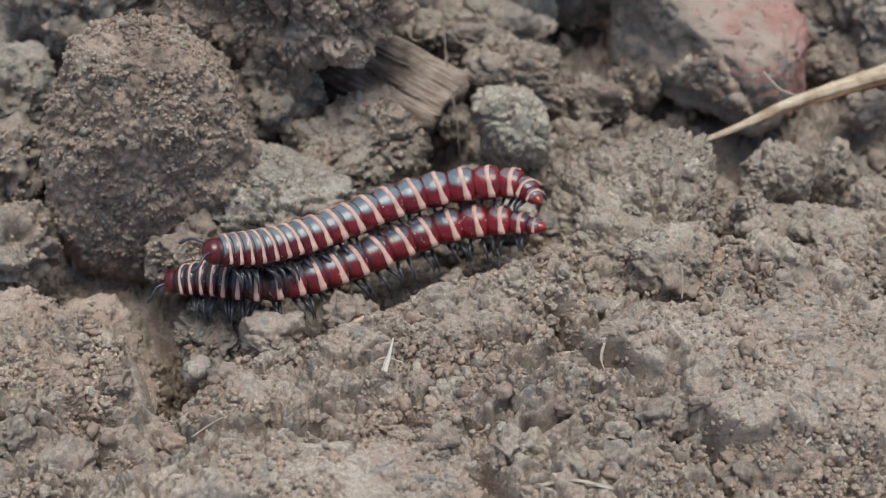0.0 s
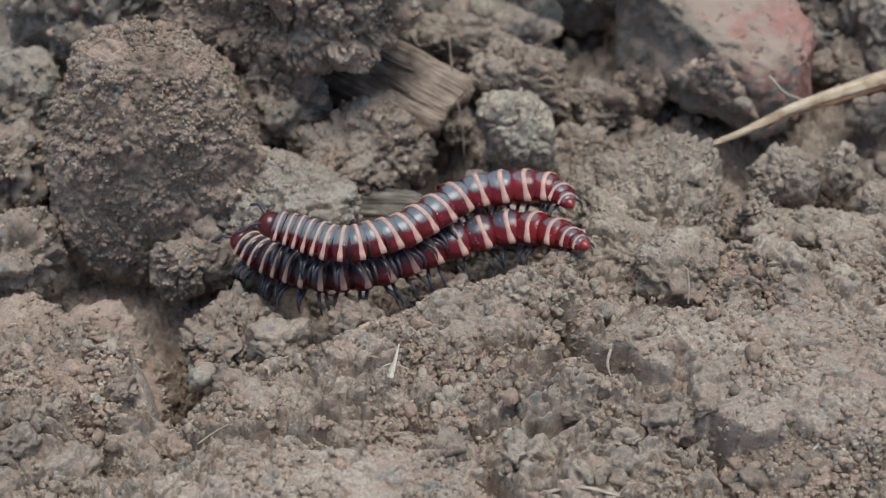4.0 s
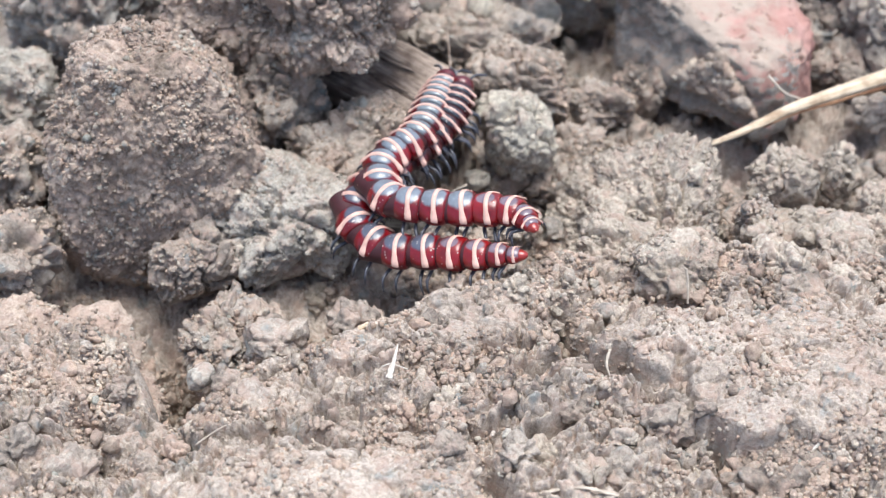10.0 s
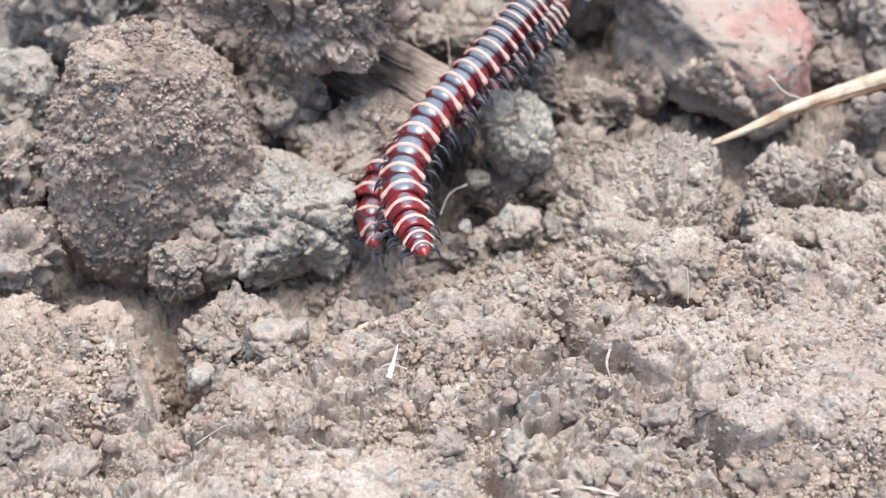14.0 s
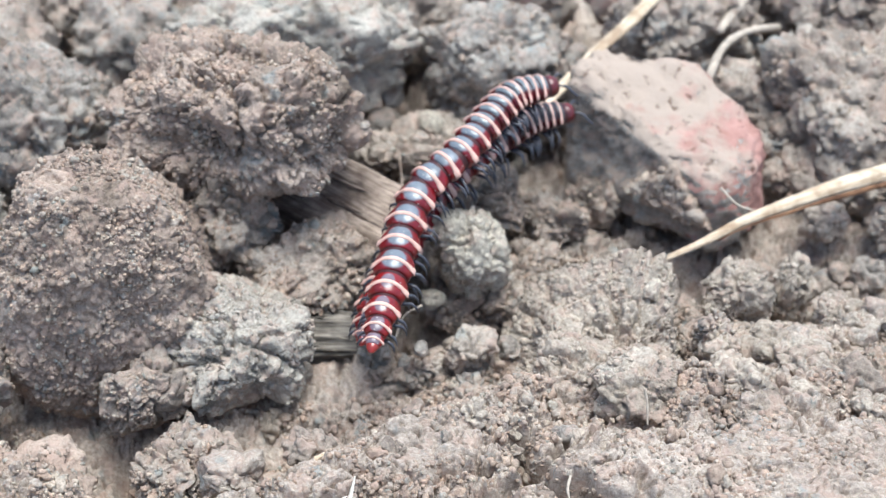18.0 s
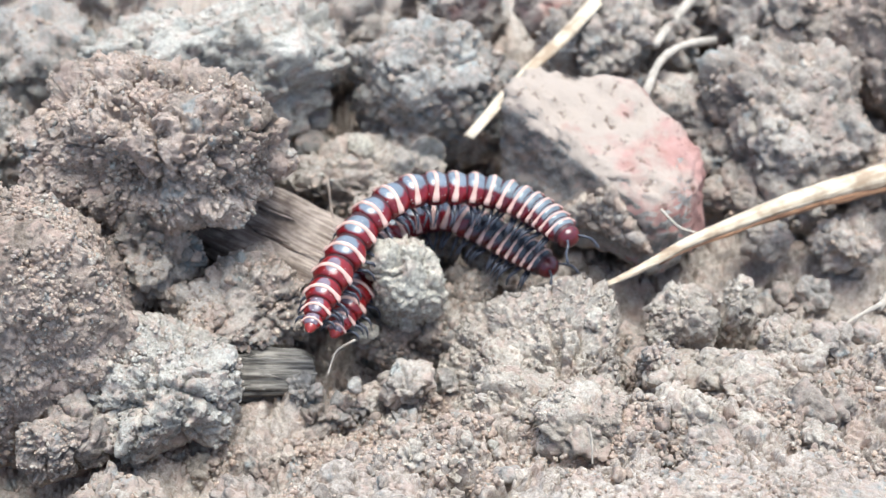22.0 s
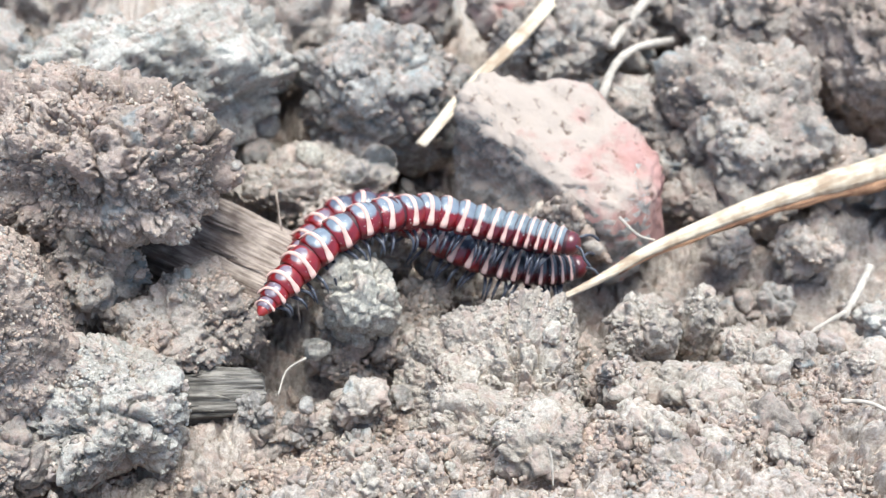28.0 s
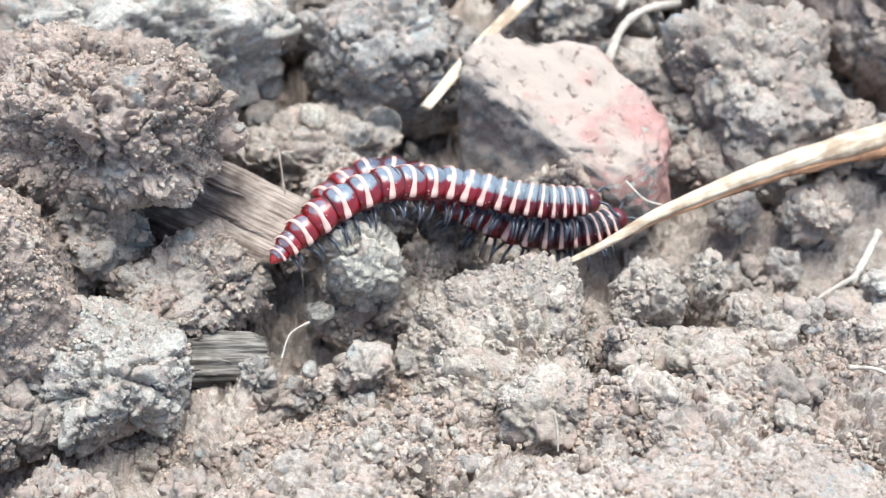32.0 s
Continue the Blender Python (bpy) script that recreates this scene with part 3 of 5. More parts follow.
clod("soil_clod", (22.4, -5.6, 3.6), (7.5, 6.5, 6.5), 20, 71, SOIL_TAN, "tan soil lump at the foot of a cracked block", cuts=8, lump=0.2)
clod("soil_clod", (17.2, -4.2, 2.6), (9, 7, 7), -15, 72, SOIL_TAN, "broken tan soil lump leaning on a block", cuts=8, lump=0.2)
clod("soil_clod", (29.6, -1.0, 4.0), (3.6, 3.4, 6.6), 0, 73, SOIL, "upright brown soil lump", cuts=8, lump=0.24)
clod("soil_clod", (8.2, 14.0, -4.6), (11, 10, 9), 0, 74, SOIL, "low brown soil clod under a pale stone")
clod("soil_clod", (19, 19, -6.5), (13, 9, 8), 25, 75, SOIL, "low brown soil clod in a hollow", lump=0.24)
clod("soil_clod", (28.6, 1.2, 0.0), (5, 5, 6), 30, 77, SOIL, "brown soil clod wedged beside a tan block")
clod("soil_clod", (29.6, 4.4, -1.4), (6, 5, 6), 70, 78, SOIL, "brown soil clod in a gap between clods")
clod("soil_clod", (28.6, 8.0, -3.2), (6.5, 6, 7), 0, 76, SOIL, "brown soil clod in a dark gap")
clod("soil_clod", (33.7, 6.8, 0.0), (6.8, 6.2, 12), 10, 8, SOIL_TAN, "small angular grey-brown clod", cuts=8)
clod("soil_clod", (39.2, 9.4, -0.6), (5.2, 4.6, 10), 40, 9, SOIL_TAN, "small crumbly tan soil clod", cuts=6)
clod("soil_clod", (12.5, 43.5, 2.5), (18, 15, 19), 5, 10, SOIL_GREY, "large grey-brown soil clod with root hairs")
clod("soil_clod", (-13.0, 43.5, 5.5), (29, 16, 20), 8, 11, SOIL_PALE, "large pale crumbling soil clod", lump=0.24)
clod("soil_clod", (52.0, 37.5, 2.0), (21, 19, 18), 30, 12, SOIL, "large brown soil clod in the back", lump=0.24)
clod("soil_clod", (55.0, 54.0, 3.5), (16, 14, 15), 0, 13, SOIL, "brown soil clod among others")
clod("soil_clod", (68.5, 46.0, 4.0), (16, 22, 20), 20, 14, SOIL_RED, "large brown soil clod beyond the straw")
clod("soil_clod", (32.0, 50.5, 2.0), (13, 12, 16), 20, 15, SOIL, "brown soil clod behind a brick fragment")
clod("soil_clod", (-38.5, 31.0, 4.5), (18, 16, 20), 10, 16, SOIL_GREY, "large grey-brown soil clod")
clod("soil_clod", (4.5, 32.5, -0.8), (18, 10, 9.5), 4, 17, SOIL, "low crumbled soil clod", lump=0.26)
clod("soil_clod", (8.5, 25.0, -0.4), (12, 9, 9), -8, 18, SOIL, "low brown soil clod")
clod("soil_clod", (-19.2, -12.0, 0.0), (10.5, 8.5, 8), 12, 19, SOIL, "cracked brown soil clod in a hollow", lump=0.24)
clod("soil_clod", (-23.5, -2.8, 1.0), (9, 6, 8), 30, 20, SOIL, "small brown soil clod")
clod("soil_clod", (-36.5, -18.0, 0.6), (20, 17, 11), 15, 21, SOIL_RED, "crumbled brown soil clod", lump=0.26)
# smaller ones between them
LUMPS = (  # x, y, z, width, height share, material
    (39.5, 40.0, 1.0, 9.5, 1.1, SOIL), (48.0, 44.0, 0.8, 10.0, 1.0, SOIL_PALE), (45.0, 29.5, -1.5, 7.0, 0.9, SOIL), (51.0, 27.0, -1.0, 6.5, 0.8, SOIL),
    (46.0, 21.0, -0.8, 4.6, 0.9, SOIL), (54.0, 20.0, -0.2, 6.0, 0.8, SOIL), (43.0, 2.5, 2.8, 6.5, 0.7, SOIL_TAN), (13.8, 9.5, -2.2, 6.0, 1.0, SOIL),
    (29.8, -2.2, 4.6, 4.4, 0.9, SOIL_TAN), (17.0, 22.0, -0.8, 6.4, 0.9, SOIL), (14.2, 16.5, -2.4, 6.6, 1.0, SOIL), (7.0, 2.4, 0.2, 4.8, 0.8, SOIL),
    (19.4, 11.0, -3.0, 6.0, 0.9, SOIL), (-42.5, 7.0, 3.0, 10.5, 1.2, SOIL), (-41.0, -4.0, 3.0, 9.0, 1.0, SOIL),
    (-31.0, 50.0, 2.0, 15.0, 1.1, SOIL_GREY), (-45.0, 45.0, 4.0, 16.0, 1.1, SOIL), (-14.5, -15.8, 4.6, 5.4, 0.8, SOIL), (-8.2, -13.5, 4.8, 4.6, 0.8, SOIL),
    (26.5, -33.0, 7.2, 7.5, 0.9, SOIL), (13.5, -33.0, 8.2, 5.6, 0.9, SOIL), (-6.5, -33.6, 9.8, 3.4, 0.9, SOIL), (10.5, -26.5, 8.6, 4.8, 0.9, SOIL),
    (18.0, -28.4, 8.8, 4.4, 0.9, SOIL), (40.0, 52.0, 2.0, 10.0, 1.1, SOIL), (2.0, 58.0, 2.0, 15.0, 1.0, SOIL), (16.0, 62.0, 2.5, 13.0, 1.0, SOIL),
    (-22.0, 33.0, 1.0, 11.0, 1.1, SOIL), (-30.0, 22.0, 0.5, 11.0, 1.1, SOIL), (-45.0, 20.0, 1.0, 12.0, 1.1, SOIL_PALE), (60.0, 30.0, 0.0, 8.0, 1.0, SOIL),
    (66.0, 28.0, 0.5, 8.0, 1.0, SOIL_GREY), (44.0, 35.0, -1.5, 7.0, 1.0, SOIL), (22.0, 27.0, -2.0, 6.0, 0.9, SOIL), (1.0, 19.0, -0.6, 5.6, 0.9, SOIL),
    (-11.0, 6.2, -0.6, 5.0, 0.8, SOIL), (16.0, 3.5, 1.2, 5.2, 0.9, SOIL_TAN), (33.0, 0.5, 1.0, 6.0, 0.8, SOIL_TAN),
    (29.0, -8.0, 6.6, 5.0, 0.8, SOIL_TAN), (37.0, -3.0, 4.4, 5.6, 0.7, SOIL), 
    (21.0, -9.5, 7.2, 7.0, 0.7, SOIL_TAN), (56.0, 6.0, 2.6, 5.0, 0.8, SOIL_PALE),
    (-24.0, 60.0, 3.0, 15.0, 1.0, SOIL), (48.0, 62.0, 3.0, 14.0, 1.0, SOIL), (66.0, 62.0, 3.0, 15.0, 1.0, SOIL_GREY), (-39.0, 60.0, 3.0, 15.0, 1.0, SOIL),
)
for k, (lx, ly, lz, wide, tall, lmat) in enumerate(LUMPS):
    clod("soil_lump", (lx, ly, lz), (wide, wide * random.uniform(0.75, 1.0), wide * tall), random.uniform(0, 360), 200 + k, lmat, "crumbly lump of dry brown soil", level=5, lump=0.24)

for k, (lx, ly, lz, wide) in enumerate(((26.5, 56.5, 5.0, 7.5), (17.0, 57.0, 6.5, 6.5))):
    clod("brick_chip", (lx, ly, lz), (wide, wide * 0.7, wide * 0.9), 30 * k, 280 + k, BRICK, "small broken red brick chip between soil clods", "brick", level=5, cuts=16, cut=0.8, crumb=0.4)


def strew(count, x0, x1, y0, y1, small, large, sink, mats, seed, flat=0.8):
    """Small lumps half sunk in the slope: a few shapes, each turned and set anew."""
    rnd = random.Random(seed)
    shapes = []
    for k in range(5):
        wide = small + (large - small) * k / 4
        shapes.append((wide, clod("soil_lump", (0, 0, 0), (wide, wide * 0.85, wide * flat), 0, seed + k, mats[k % len(mats)], "small crumbly lump of dry soil", level=5, lump=0.26, cuts=9)))
    for k in range(count):
        wide, ob = shapes[k % 5] if k >= 5 else shapes[k]
        x, y = rnd.uniform(x0, x1), rnd.uniform(y0, y1)
        z = float((ground_height(np.array([x]), np.array([y])) + ground_relief(np.array([x]), np.array([y])))[0]) + wide * sink
        m = pose(x * MM, y * MM, z * MM, rnd.uniform(-40, 40) * flat, rnd.uniform(-40, 40) * flat, rnd.uniform(0, 360))
        if k < 5:
            ob.matrix_world = m
        else:
            copy_thing(ob, m)


strew(12, 26, 44, -12, 3, 2.2, 4.6, 0.0, (SOIL_TAN, SOIL), 900)
strew(14, -14, 13, -16, -10.5, 1.6, 2.8, -0.1, (SOIL, SOIL_TAN), 910)
strew(18, 40, 62, -8, 20, 2.0, 4.4, 0.12, (SOIL, SOIL_TAN), 920)
strew(10, -2, 22, -36, -26, 1.6, 3.0, 0.0, (SOIL, SOIL_TAN), 930)
strew(12, -40, -14, -36, -20, 1.6, 3.4, 0.02, (SOIL, SOIL_RED), 940)
strew(20, -6, 44, 16, 40, 2.0, 4.5, 0.15, (SOIL, SOIL_GREY), 950)
strew(12, -14, 26, -38, -18, 3.0, 5.5, -0.25, (SOIL_TAN, GROUND), 960, 0.55)
strew(12, -42, -13, -37, -17, 3.5, 6.0, -0.2, (SOIL, GROUND), 970, 0.6)
strew(14, 28, 48, -14, 2, 3.0, 6.5, -0.12, (SOIL_TAN, SOIL), 980, 0.7)
strew(6, -12, 2, -17, -11, 2.6, 5.0, -0.1, (SOIL, SOIL_TAN), 990, 0.6)
strew(14, -13, 3, -12, -3, 1.6, 3.0, -0.25, (SOIL, SOIL_TAN), 1000, 0.8)
strew(26, 25, 50, 4, 18, 2.6, 5.2, 0.1, (SOIL, SOIL_GREY), 1010)
strew(14, -3, 13, -2, 9, 2.2, 4.2, 0.05, (SOIL, SOIL_GREY), 1020)
# pebbles and flakes
for lx, ly, lz, wide, lmat, text in (
    (-1.0, 43.0, 1.0, 4.6, SOIL_GREY, "small angular grey pebble in a gap"), (-1.2, 38.8, 0.0, 4.0, SOIL_GREY, "small rounded grey pebble in a gap"),
    (3.4, 10.0, -0.2, 2.8, STONE, "small grey pebble beside a stone"), (50.4, 3.5, 2.8, 3.0, SOIL_GREY, "small pale grey pebble on soil"),
    (54.0, 0.8, 3.8, 4.0, SOIL_TAN, "pale angular pebble on soil"), (6.7, -26.9, 9.6, 2.6, SOIL_GREY, "upright grey stone sliver in a crack"),
    (-20.4, -21.5, 6.6, 2.9, SOIL_PALE, "small cream-white pebble lying on soil"), (14.3, -13.8, 6.3, 2.6, SOIL_GREY, "bluish grey stone flake in soil"),
    (24.4, 3.8, 6.3, 2.6, STONE, "bluish grey flake set in a clod"), (4.2, 34.0, 3.2, 3.6, STONE, "bluish grey stone chip on a clod"),
    (2.0, 2.5, 0.4, 1.8, SOIL_GREY, "tiny grey pebble on soil"), (4.0, -30.2, 10.4, 0.9, SOIL_PALE, "tiny cream grain on soil"), (5.1, -30.3, 10.4, 0.9, SOIL_PALE, "tiny cream grain on soil"),
):
    clod("pebble", (lx, ly, lz), (wide, wide * 0.8, wide * 0.8), random.uniform(0, 360), int(lx * 3 + 300), lmat, text, "pebble", level=4, lump=0.1, crumb=0.3)


def brick_fragment():
    """A broken wedge of brick: a prism with an upper face and broken sides."""
    bm = bmesh.new()
    top = [(18.5, 33.0, 11.5), (23.0, 37.5, 11.5), (33.5, 36.5, 9.5), (39.3, 28.0, 6.8), (39.0, 23.5, 5.6), (33.0, 19.6, 5.8), (26.0, 26.0, 8.0)]
    low = [(18.6, 29.8, -2.5), (23.5, 38.0, -2.5), (34.0, 38.2, -2.5), (40.6, 29.0, -2.5), (40.0, 22.4, -2.5), (33.2, 17.4, -2.5), (24.6, 23.8, -2.5)]
    mid = np.array(top + low).mean(0)
    tv = [bm.verts.new((np.array(p) - mid) * MM) for p in top]
    lv = [bm.verts.new((np.array(p) - mid) * MM) for p in low]
    bm.faces.new(tv[::-1])
    bm.faces.new(lv)
    for i in range(7):
        j = (i + 1) % 7
        bm.faces.new((tv[i], tv[j], lv[j], lv[i]))
    bmesh.ops.recalc_face_normals(bm, faces=bm.faces)
    bmesh.ops.bevel(bm, geom=bm.edges[:], offset=0.0009, segments=1, affect="EDGES")
    bmesh.ops.triangulate(bm, faces=bm.faces)
    for _ in range(5):
        long = [e for e in bm.edges if e.calc_length() > 0.0007]
        if not long:
            break
        bmesh.ops.subdivide_edges(bm, edges=long, cuts=1)
        bmesh.ops.triangulate(bm, faces=[f for f in bm.faces if len(f.verts) > 3])
    bm.normal_update()
    p = np.array([v.co[:] for v in bm.verts]) * 1000
    n = np.array([v.normal[:] for v in bm.verts])
    p = p + n * (fbm(p / 4.5, 5, 0.6, 44) * 0.6 - 0.5 * (1 - grains(p / 1.3, 45)) * (value_noise(p / 2.2, 46) > 0.1))[:, None]
    for v, q in zip(bm.verts, p):
        v.co = q * MM
    me = bpy.data.meshes.new("brick_fragment")
    bm.to_mesh(me)
    bm.free()
    me.materials.append(BRICK)
    me.materials.append(SOIL_GREY)
    for f in me.polygons:
        if f.normal.z < 0.45 and f.center.x < 0.007:
            f.material_index = 1
    me.polygons.foreach_set("use_smooth", [True] * len(me.polygons))
    ob = new("brick_fragment", me)
    ob.location = mid * MM
    rnd = np.random.RandomState(12)
    k = rnd.uniform(0, 1, (900, 2))
    a, b, c = np.array((25.0, 24.6, 1.5)), np.array((33.2, 18.0, 1.0)), np.array((29.0, 22.6, 6.0))
    flip = k.sum(1) > 1
    k[flip] = 1 - k[flip]
    at = a + k[:, :1] * (b - a) + k[:, 1:] * (c - a) + (-0.25, -0.3, 0.1)
    r = np.clip(rnd.lognormal(-1.3, 0.5, len(at)), 0.1, 0.9)
    verts, tris = heap(at - mid, r, rnd)
    mesh_object("soil_crust", verts, tris, CRUMBS, ob)["label"] = "crumbly soil stuck to the broken side"
    return tagged(ob, "broken pinkish-red brick fragment, dusty with soil", "brick")


brick_fragment()

# ---- straw, roots, wood ----
strand("straw", [(26.2, 9.8, 4.6), (30.7, 12.0, 4.9), (35.3, 14.8, 5.1), (40.3, 17.1, 5.2), (45.3, 19.4, 5.2), (51.1, 21.7, 5.1), (61.9, 25.0, 5.0), (78, 30, 5.0)], 0.3, STRAW, "thick pale golden dry straw stalk with a brown tip", "straw", 12, 6.5, 0.85, 0.06, 2, STRAW_BROWN)
strand("straw", [(15.0, 28.4, 8.6), (17.7, 32.0, 9.0), (21.9, 37.8, 9.4), (25.4, 42.0, 9.6), (28.8, 46.4, 9.8), (36, 57, 10)], 0.62, STRAW, "flat pale yellow straw blade", "straw", 8, 1.7, 0.4, 0.08, 3)
strand("rootlet", [(35.2, 37.6, 6.0), (37.5, 42.1, 7.0), (40.6, 44.9, 7.2), (44.9, 46.9, 6.5)], 0.5, ROOT, "curved grey dry root between clods", "root", 7, 0.9, 1.0, 0.15, 4)
strand("twig", [(37.7, 46.0, 6.5), (40.3, 49.6, 7.0), (44.4, 55.0, 7.5)], 0.55, ROOT, "short pale grey twig between clods", "twig", 7, 1.1, 1.0, 0.2, 5)
strand("rootlet", [(56.5, 11.4, 4.6), (55.2, 9.6, 4.3), (54.1, 8.1, 4.0), (52.4, 6.1, 3.4)], 0.42, ROOT, "pale grey forked root stub", "root", 7, 0.8, 1.0, 0.2, 6)
strand("rootlet", [(52.5, 6.1, 4.2), (49.3, 4.5, 3.9), (47.6, 3.2, 3.7), (46.2, 1.8, 3.2)], 0.26, ROOT, "thin brown root lying on soil", "root", 6, 0.5, 1.0, 0.2, 7)
strand("rootlet", [(48.0, -6.0, 5.9), (50.2, -6.7, 6.2), (52.5, -8.1, 5.7)], 0.22, ROOT, "thin white root fibre on soil", "root", 6, 0.6, 1.0, 0.2, 8)
strand("rootlet", [(2.4, 6.3, 2.6), (0.6, 5.3, 2.2), (-0.3, 3.3, 1.2)], 0.13, ROOT, "thin bent root hair sticking up", "root", 6, 0.6, 1.0, 0.1, 9)
strand("rootlet", [(33.6, 19.4, 5.6), (35.0, 17.2, 5.2), (36.6, 16.4, 5.0)], 0.16, ROOT, "thin fibre peeling off a straw", "fibre", 6, 0.7, 1.0, 0.1, 10)
strand("stem", [(0.4, 27.7, 5.4), (0.9, 20.6, 4.6), (1.8, 15.2, 3.0), (2.1, 11.6, 1.0)], 0.11, WOOD, "thin brown dry stem in a gap", "stem", 6, 0.7, 1.0, 0.15, 11)
strand("rootlet", [(21.0, -12.6, 10.6), (21.2, -13.4, 9.6), (21.2, -14.6, 8.2)], 0.14, ROOT, "short root hair hanging from a clod", "root", 6, 0.6, 1.0, 0.1, 12)
strand("rootlet", [(13.6, -22.6, 11.6), (13.3, -23.8, 11.0), (13.8, -25.2, 10.4), (14.5, -26.4, 9.8)], 0.12, ROOT, "thin wiry root stub in a crack", "root", 6, 0.9, 1.0, 0.3, 13)
clod("seed_husk", (13.6, -22.4, 11.7), (0.62, 0.5, 0.6), 0, 401, ROOT, "tiny pale seed husk on a root", "seed", level=4, lump=0.4, crumb=0.12)
strand("straw_sliver", [(-3.7, -21.9, 11.4), (-4.0, -23.1, 10.9), (-4.4, -24.6, 10.3)], 0.06, STRAW_PALE, "small white straw sliver on soil", "straw", 6, 5.0, 0.4, 0.25, 14)
strand("straw_sliver", [(-5.0, -23.6, 10.6), (-4.2, -23.4, 10.7), (-2.9, -23.7, 10.4)], 0.07, STRAW_PALE, "hair-thin straw fibre on soil", "straw", 5, 0.6, 1.0, 0.2, 15)
strand("wood_sliver", [(29.7, -28.2, 11.3), (30.2, -30.9, 10.9), (31.2, -33.4, 10.4)], 0.35, STRAW_PALE, "pale splintered wood sliver in soil", "wood", 7, 2.2, 0.4, 0.15, 16)
strand("wood_sliver", [(28.4, -31.9, 10.2), (29.8, -31.2, 10.8), (31.8, -31.0, 10.7)], 0.22, STRAW_PALE, "short pale wood splinter in soil", "wood", 6, 1.4, 0.5, 0.15, 17)
strand("rootlet", [(-19.5, -30.6, 9.4), (-18.2, -29.8, 9.9), (-17.2, -29.1, 10.0)], 0.09, ROOT, "white needle-thin root fibre", "root", 5, 0.5, 1.0, 0.1, 18)
strand("twig", [(-7.3, -16.6, 7.3), (-6.0, -16.4, 7.7), (-4.6, -16.8, 7.6)], 0.28, STRAW, "tiny orange-brown twig on soil", "twig", 6, 0.7, 0.8, 0.2, 19)
strand("straw_sliver", [(7.2, -35.9, 10.2), (10.2, -35.4, 10.5), (13.4, -36.0, 10.2)], 0.2, ROOT, "flat tan straw scrap on soil", "straw", 6, 0.8, 0.35, 0.15, 20)


def split_wood(name, back, length, width, thick, mat, label, seed, turn, tilt, rib=0.42, taper=0.0):
    """A split piece of wood: fibres stand as ridges along it, its ends are splintered."""
    nu, nv = 70, 90
    rnd = np.random.RandomState(seed)
    u, v = np.meshgrid(np.linspace(-0.5, 0.5, nu), np.linspace(0, 1, nv))
    u, v = u.ravel(), v.ravel()
    a = 2 * math.pi * v
    cy, cz = np.cos(a), np.sin(a)
    k = (np.abs(cy) ** 5 + np.abs(cz) ** 5) ** -0.2
    shrink = 1 - taper * (u + 0.5)
    y, z = cy * k * width / 2 * shrink, cz * k * thick / 2
    fibre = np.stack([u * length / 11, y / 0.42, z / 0.42], 1)
    ridge = fbm(fibre, 3, 0.6, seed) * rib + value_noise(np.stack([u * length / 6, y / 1.6, z / 1.6], 1), seed + 3) * rib * 1.3
    y, z = y + cy * ridge, z + cz * ridge
    ends = (1 + 0.16 * value_noise(np.stack([y / 0.7, z / 0.7, np.sign(u)], 1), seed + 5)) * np.where(np.abs(u) > 0.4, 1, 0.97)
    verts = np.stack([u * length * ends, y, z], 1)
    idx = np.arange(nu * nv).reshape(nv, nu)
    quads = np.stack([idx[:-1, :-1], idx[:-1, 1:], idx[1:, 1:], idx[1:, :-1]], -1).reshape(-1, 4).tolist()
    quads += [tuple(idx[:-1, 0]), tuple(idx[:-1, -1][::-1])]
    ob = mesh_object(name, verts * MM, quads, mat)
    ob.matrix_world = pose(back[0] * MM, back[1] * MM, back[2] * MM, tilt[0], tilt[1], turn)
    for k in range(5):
        u0, w = rnd.uniform(-0.35, 0.2), rnd.uniform(-0.32, 0.32)
        line = [(u0 * length, w * width, thick / 2 - 0.1), ((u0 + 0.12) * length, w * width, thick / 2 + 0.2), ((u0 + 0.24) * length, w * width + rnd.uniform(-0.3, 0.3), thick / 2 + rnd.uniform(0.2, 0.7))]
        pts, _ = curve_points(line, 9)
        sv, sf = tube(pts, np.linspace(0.24, 0.06, 9), 6, 0.5)
        mesh_object("splinter", sv * MM, sf, mat, ob)
    return tagged(ob, label, "wood")


split_wood("wood_chip", (-6.4, 21.5, 3.0), 17, 10.0, 3.4, WOOD, "weathered split wood chip under a clod", 30, -34, (14, 6))
split_wood("wood_chip", (-7.4, 6.6, -1.8), 11, 5.4, 4.5, WOOD_GREY, "grey ribbed wood chip half buried in soil", 31, -4, (38, 0), 0.4, 0.25)


def shed_wing():
    """A torn translucent insect wing standing on a clod: a thin rim and a film."""
    film = bpy.data.materials.new("clear_wing_film")
    film.use_nodes = True
    bsdf = film.node_tree.nodes["Principled BSDF"]
    bsdf.inputs["Transmission Weight"].default_value = 0.95
    bsdf.inputs["IOR"].default_value = 1.05
    bsdf.inputs["Roughness"].default_value = 0.118
    root = tagged(new("shed_wing"), "torn translucent insect wing on a soil clod", "wing")
    root.matrix_world = pose(11.0 * MM, 31.0 * MM, 4.6 * MM, 50, 10, 5)
    for cx, cy, big in ((0, 0, 1.9), (-2.6, -1.0, 1.4)):
        loop = [(cx + big * math.cos(a), cy + big * 0.9 * math.sin(a), 0.15 * math.sin(3 * a)) for a in np.linspace(0, 2 * math.pi, 40)]
        verts, faces = tube(loop, [0.04] * 40, 6)
        mesh_object("rim", verts * MM, faces, ROOT, root)
        disc = [(cx, cy, 0)] + loop[:-1]
        top = np.array(disc)
        low = top - (0, 0, 0.03)
        n = len(disc)
        faces = [(0, k, k % (n - 1) + 1) for k in range(1, n)] + [(n, n + k % (n - 1) + 1, n + k) for k in range(1, n)]
        mesh_object("film", np.concatenate([top, low]) * MM, faces, film, root)


